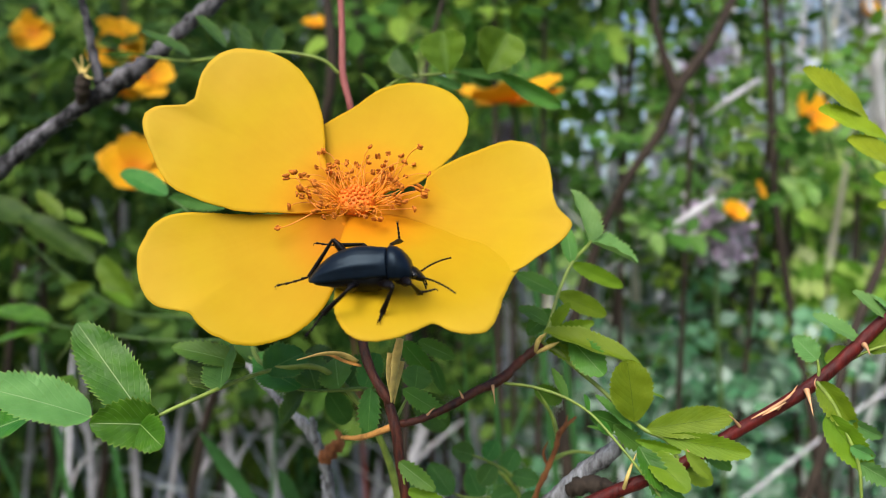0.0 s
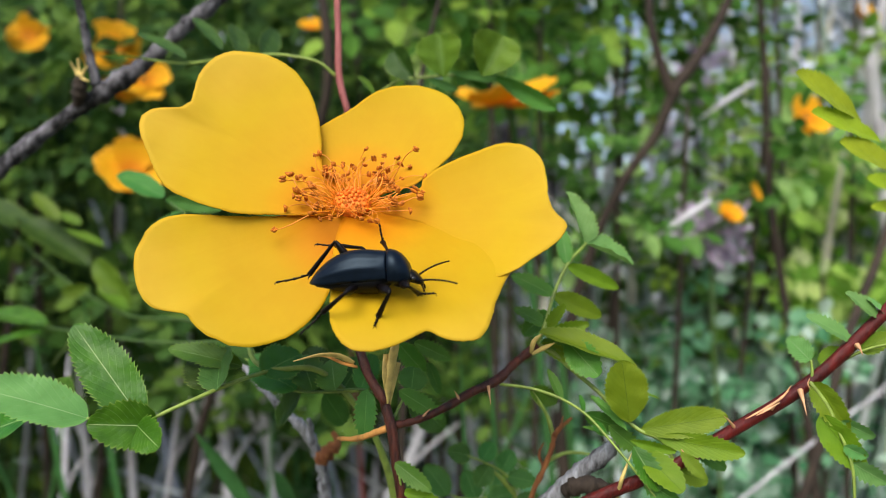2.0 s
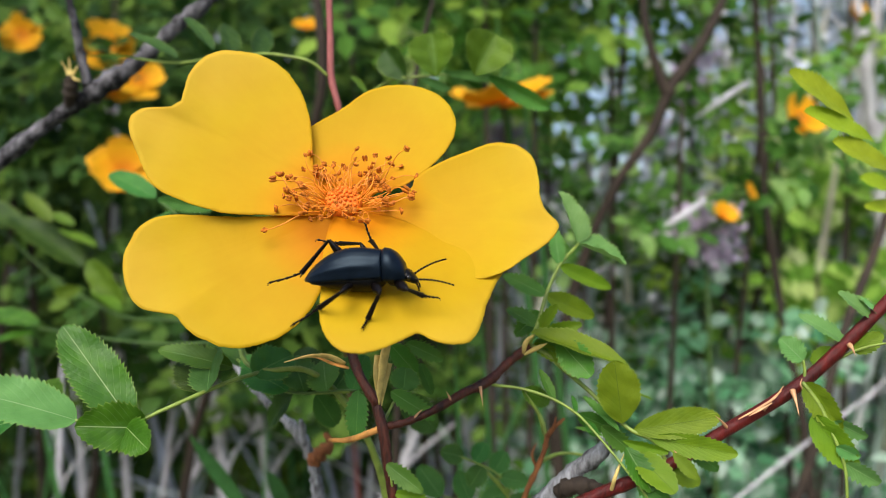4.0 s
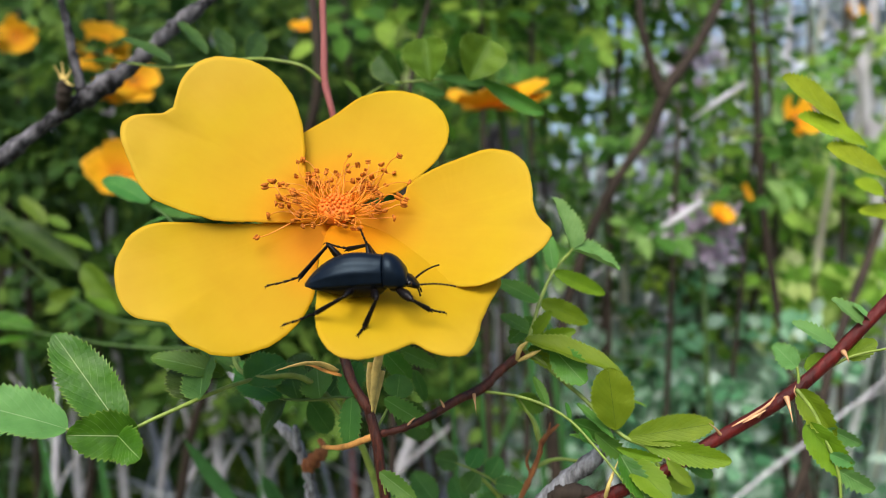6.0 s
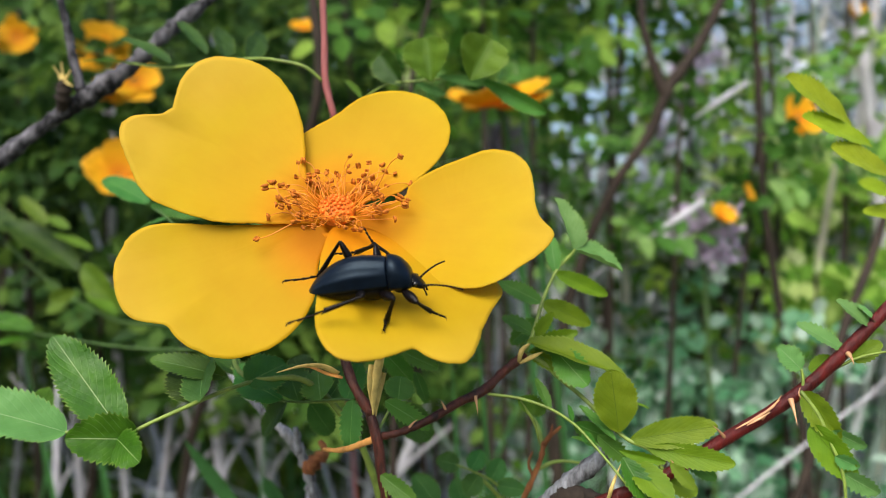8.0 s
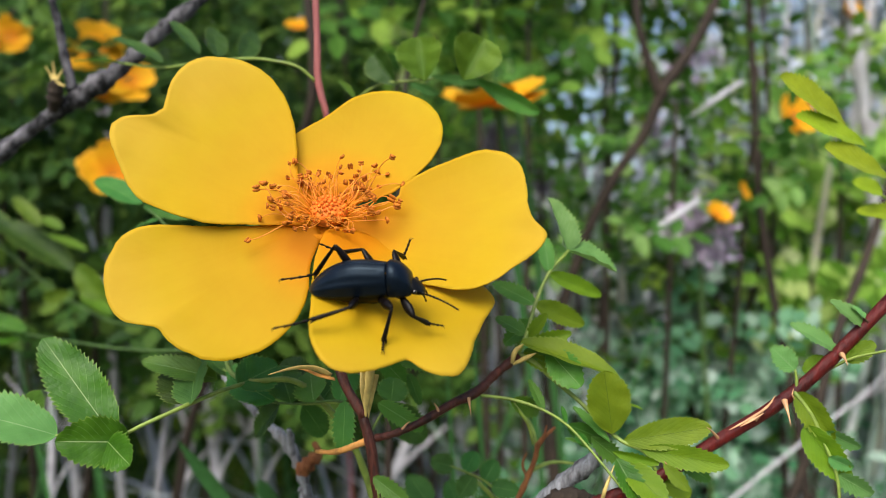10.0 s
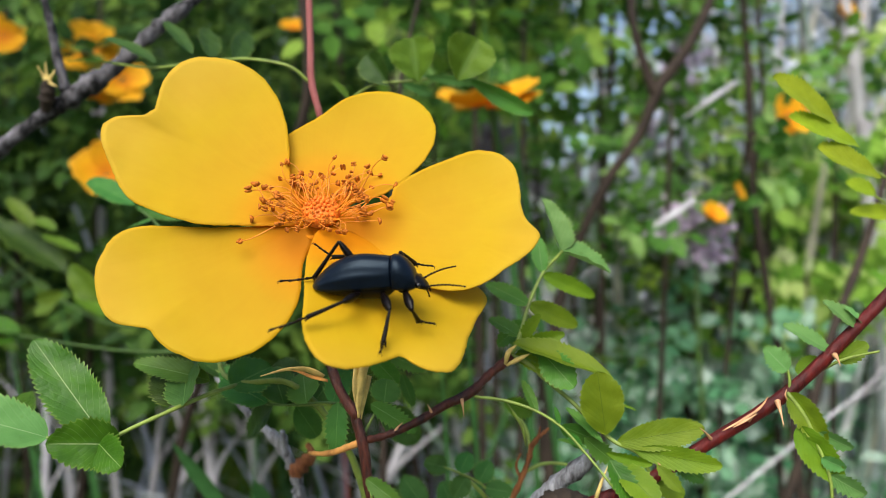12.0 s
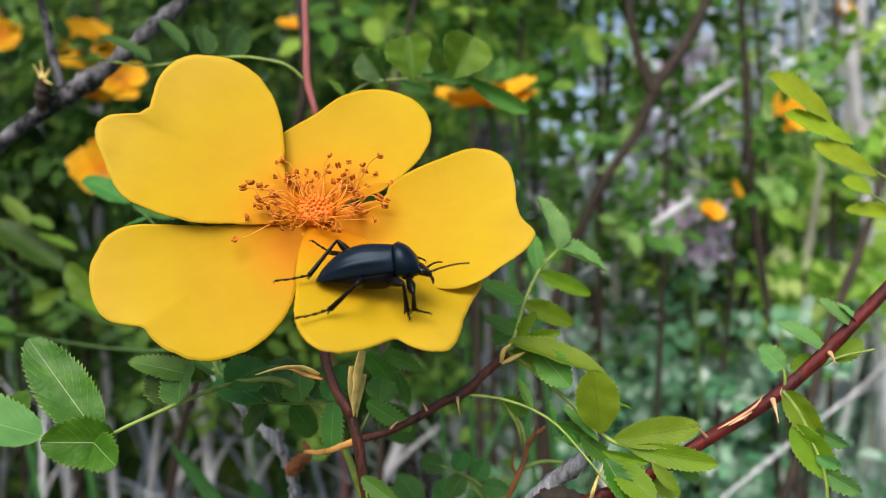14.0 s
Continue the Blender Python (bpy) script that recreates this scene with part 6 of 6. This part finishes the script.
# for each leg: seconds, end of the shin, end of the foot, in mm of the beetle's space, and where the knee points
STEPS = {
    "RF": [
        (0, (6.0, -1.9, -2.5), (8.1, -1.9, -2.2), (0.02, -0.89, 0.46)),
        (1.5, (5.8, -1.9, -2.3), (7.9, -1.9, -2.2), (0.00, -0.87, 0.50)),
        (3, (6.7, -1.9, -2.2), (9.4, -1.9, -2.6), (-0.10, -0.94, 0.34)),
        (5.5, (7.9, -1.9, -3.3), (9.9, -1.9, -3.9), (-0.02, -0.96, 0.27)),
        (7, (7.4, -1.9, -4.4), (9.1, -1.9, -4.7), (0.16, -0.92, 0.36)),
        (8, (7.0, -1.9, -3.9), (8.7, -1.9, -4.9), (0.10, -0.93, 0.35)),
        (10.5, (6.7, -2.4, -4.5), (7.9, -2.3, -4.8), (0.03, -0.94, 0.35)),
        (12.5, (4.9, -2.4, -4.7), (6.6, -2.3, -5.2), (0.13, -0.93, 0.34)),
        (14, (4.2, -2.3, -4.8), (5.8, -2.3, -5.4), (0.18, -0.94, 0.30)),
    ],
    "RM": [
        (0, (1.7, -3.4, -4.1), (1.5, -4.7, -4.5), (0.63, -0.62, 0.47)),
        (1.5, (1.5, -3.3, -4.1), (1.3, -4.7, -4.6), (0.60, -0.67, 0.44)),
        (3, (1.0, -3.9, -4.4), (0.6, -5.4, -5.0), (0.59, -0.68, 0.43)),
        (5.5, (0.7, -4.8, -4.4), (0.2, -6.0, -4.8), (0.45, -0.68, 0.58)),
        (7, (-0.0, -4.7, -4.0), (-0.7, -6.2, -4.4), (0.47, -0.70, 0.54)),
        (7.5, (-0.3, -4.8, -3.9), (-0.7, -6.3, -4.2), (0.57, -0.68, 0.46)),
        (8, (1.9, -3.2, -4.0), (1.7, -4.7, -4.3), (0.58, -0.64, 0.50)),
        (10.5, (2.3, -6.7, -3.3), (2.4, -8.0, -3.4), (0.65, -0.19, 0.73)),
        (12.5, (1.5, -7.0, -5.0), (1.3, -8.3, -5.2), (0.64, -0.42, 0.64)),
        (13, (1.1, -6.5, -4.9), (0.9, -7.8, -5.2), (0.73, -0.43, 0.53)),
        (14, (3.4, -2.7, -4.7), (4.1, -5.7, -6.1), (0.45, -0.73, 0.51)),
    ],
    "RH": [
        (0, (-4.7, -5.1, -3.2), (-6.2, -9.6, -4.6), (0.44, -0.75, 0.49)),
        (1.5, (-5.1, -4.6, -3.1), (-7.0, -8.8, -4.4), (0.36, -0.80, 0.48)),
        (3, (-4.7, -3.8, -3.0), (-7.5, -8.0, -4.3), (0.33, -0.86, 0.38)),
        (5.5, (-4.8, -4.5, -2.7), (-7.4, -7.7, -2.9), (0.37, -0.85, 0.37)),
        (7, (-5.1, -6.6, -1.3), (-8.5, -8.2, -1.2), (0.36, -0.82, 0.44)),
        (8, (-4.2, -6.3, -0.4), (-8.5, -8.2, -0.7), (0.29, -0.89, 0.35)),
        (10.5, (-5.3, -7.5, 1.2), (-9.2, -9.3, 1.8), (0.53, -0.66, 0.53)),
        (11.3, (-5.2, -7.5, 0.6), (-9.3, -9.4, 0.8), (0.5, -0.7, 0.51)),
        (12, (-6.2, -7.8, -0.4), (-10.1, -9.8, -0.7), (0.47, -0.74, 0.49)),
        (12.5, (-4.4, -7.6, -0.8), (-7.9, -9.5, -1.4), (0.44, -0.76, 0.49)),
        (14, (-4.9, -5.7, -2.9), (-8.3, -8.3, -2.8), (0.50, -0.69, 0.53)),
    ],
    "LF": [
        (0, (3.3, 6.4, 2.0), (3.2, 6.8, 4.7), (-0.52, -0.42, 0.75)),
        (1.5, (1.5, 6.3, 2.2), (1.4, 6.5, 3.8), (-0.23, -0.54, 0.81)),
        (3, (0.9, 6.3, 2.6), (0.6, 6.4, 3.9), (-0.18, -0.60, 0.78)),
        (5.5, (-0.7, 6.1, 2.3), (-1.0, 6.2, 3.0), (-0.42, -0.72, 0.56)),
        (7, (-0.3, 6.5, 2.7), (-1.0, 7.0, 4.9), (0.02, -0.51, 0.86)),
        (8, (0.1, 6.5, 2.2), (-1.0, 7.1, 4.6), (0.39, -0.19, 0.90)),
        (10.5, (4.3, 6.0, -1.7), (5.6, 7.2, -0.3), (-0.51, 0.24, 0.82)),
        (12.5, (4.6, 5.8, -1.1), (6.1, 5.5, -2.0), (-0.47, 0.17, 0.86)),
        (14, (3.7, 5.9, 0.5), (4.7, 5.8, -0.1), (-0.38, -0.22, 0.90)),
    ],
    "LM": [
        (0, (-4.1, 5.1, 2.3), (-6.9, 4.4, 3.0), (0.45, -0.04, 0.89)),
        (1.5, (-4.2, 5.2, 2.4), (-7.5, 4.4, 3.1), (0.43, -0.10, 0.90)),
        (3, (-4.0, 5.3, 2.7), (-8.0, 4.3, 3.5), (0.32, -0.32, 0.89)),
        (5.5, (-2.8, 5.6, 2.0), (-4.7, 5.3, 3.1), (0.49, -0.07, 0.87)),
        (7, (-2.3, 5.8, 1.6), (-4.3, 5.4, 1.8), (0.24, -0.28, 0.93)),
        (8, (-1.9, 5.9, 1.3), (-4.1, 5.4, 1.6), (0.50, -0.02, 0.87)),
        (10.5, (-4.4, 5.4, 0.3), (-6.6, 5.5, 1.7), (0.21, 0.08, 0.97)),
        (12.5, (-5.7, 4.7, 0.8), (-7.6, 4.7, 2.7), (0.36, 0.42, 0.83)),
        (14, (-6.4, 4.6, 2.1), (-8.1, 4.3, 3.6), (0.11, -0.49, 0.87)),
    ],
    "LH": [
        (0, (-7.3, 1.1, -0.4), (-10.8, -1.6, -0.5), (0.02, 0.13, 0.99)),
        (1.5, (-7.5, 1.5, -0.1), (-10.7, -0.2, -0.1), (0.07, 0.09, 0.99)),
        (3, (-7.5, 1.7, 0.1), (-10.9, -0.7, -0.2), (0.10, 0.06, 0.99)),
        (5.5, (-8.3, 0.7, -0.4), (-11.9, -2.2, -0.7), (0.00, 0.19, 0.98)),
        (7, (-7.6, 2.7, 0.5), (-11.8, 0.4, 0.9), (0.18, 0.12, 0.98)),
        (8, (-6.3, 2.4, 0.1), (-10.1, 0.6, 0.7), (0.15, 0.09, 0.99)),
        (10.5, (-7.0, 2.2, -0.4), (-10.4, 0.2, 0.6), (0.04, 0.06, 1.00)),
        (12.5, (-7.2, 0.7, 0.0), (-10.9, -1.3, 0.7), (0.05, 0.33, 0.94)),
        (14, (-7.8, -0.3, 0.2), (-11.2, -2.7, 0.5), (0.04, 0.28, 0.96)),
    ],
}
# seconds, the turn of the front petal about x, y and z in degrees, and its shift in mm
SWING = [
    (0, (0.4, 0.2, 0.0), (-0.0, -0.1, 0.1)),
    (1.5, (3.6, -0.2, 0.3), (-0.3, -0.1, 0.4)),
    (3, (6.2, 0.2, 0.0), (-0.4, -0.3, 0.7)),
    (5.5, (2.0, 3.4, 3.4), (-0.1, -0.2, 0.3)),
    (7, (1.2, 6.4, 4.4), (0.5, -1.1, -0.1)),
    (8, (0.3, 7.3, 4.8), (0.4, -0.8, 0.0)),
    (10.5, (2.0, 9.8, 7.0), (0.7, -1.3, -0.2)),
    (11.3, (0.2, 8.8, 7.3), (0.4, -1.0, -0.1)),
    (12, (0.5, 9.2, 7.5), (0.5, -1.0, -0.1)),
    (12.5, (-0.2, 8.5, 7.0), (0.5, -0.8, -0.1)),
    (13.2, (-1.6, 6.7, 6.5), (0.1, -0.6, -0.1)),
    (14, (-2.7, 4.7, 5.6), (-0.2, -0.2, -0.1)),
]
# seconds, and which way the far and the near antenna point in the beetle's space
FEELERS = [
    (0, (0.74, 0.66, 0.15), (0.81, -0.5, -0.29)), (1.5, (0.72, 0.68, 0.13), (0.92, -0.4, 0.04)), (3, (0.81, 0.55, 0.21), (0.93, -0.32, -0.14)),
    (5.5, (0.64, 0.75, 0.16), (0.98, -0.19, 0.01)), (7, (0.41, 0.9, -0.16), (0.98, -0.17, -0.03)), (8, (0.58, 0.81, 0.04), (0.98, 0.0, -0.2)),
    (10.5, (0.57, 0.61, -0.55), (0.88, -0.41, -0.23)), (11.3, (0.82, 0.54, -0.19), (0.96, -0.05, -0.28)), (12, (0.76, 0.65, -0.03), (0.99, -0.16, 0.06)),
    (12.5, (0.7, 0.71, 0.11), (0.99, -0.04, 0.14)), (13.2, (0.58, 0.81, 0.07), (0.99, -0.07, -0.08)), (14, (0.35, 0.93, -0.06), (0.99, 0.04, 0.13)),
]


def turned_petal(turn, shift_mm):
    axis = Vector(turn)
    spin = Matrix.Rotation(radians(axis.length), 4, axis) if axis.length else Matrix()
    return Matrix.Translation(Vector(shift_mm) / 1000) @ spin @ FRONT_POSE


def point_along(start, end, pole):
    """A pose at start whose x runs to end and whose z leans to pole."""
    x = (end - start).normalized()
    y = Vector(pole).cross(x).normalized()
    z = x.cross(y)
    return Matrix.Translation(start) @ Matrix((x, y, z)).transposed().to_4x4()


def leg_poses(plan, shin, tip, pole):
    """Two-bone leg: the knee stands out towards pole between hip and shin end."""
    hip, lf, lt, ls = Vector(plan[0]) * K, plan[1] * K, plan[2] * K, plan[3] * K
    to = shin - hip
    d = min(max(to.length, abs(lf - lt) * 1.05 + 0.0002), (lf + lt) * 0.97)
    way = to.normalized()
    end = hip + way * d
    a = (lf * lf - lt * lt + d * d) / (2 * d)
    h = math.sqrt(max(lf * lf - a * a, 0))
    out = (pole - way * pole.dot(way)).normalized()
    knee = hip + way * a + out * h
    up = Vector((0, 0, 1))
    return point_along(hip, knee, up), point_along(knee, end, up), point_along(end, end + (tip - shin), up)


def motions():
    walk(beetle, BEETLE_WAY)
    walk(front_petal, [(t, turned_petal(turn, move)) for t, turn, move in SWING])
    for ob, root, which in ((ANT_L, (6.3, 1.0, -0.8), 1), (ANT_R, (6.6, -0.95, -1.0), 2)):
        root = Vector(root) * K
        walk(ob, [(row[0], point_along(root, root + Vector(row[which]), (0, 0, 1))) for row in FEELERS])
    for key, rows in STEPS.items():
        ts = [r[0] for r in rows]
        tracks = [[], [], []]
        for i in range(71):
            t = i * 0.2
            v = [np.interp(t, ts, [r[g][c] for r in rows]) / 1000 for g in (1, 2, 3) for c in range(3)]
            for track, m in zip(tracks, leg_poses(LEG_PLAN[key], Vector(v[:3]), Vector(v[3:6]), Vector(v[6:]))):
                track.append((t, m))
        for ob, track in zip(LEG_JOINTS[key], tracks):
            walk(ob, track)


motions()
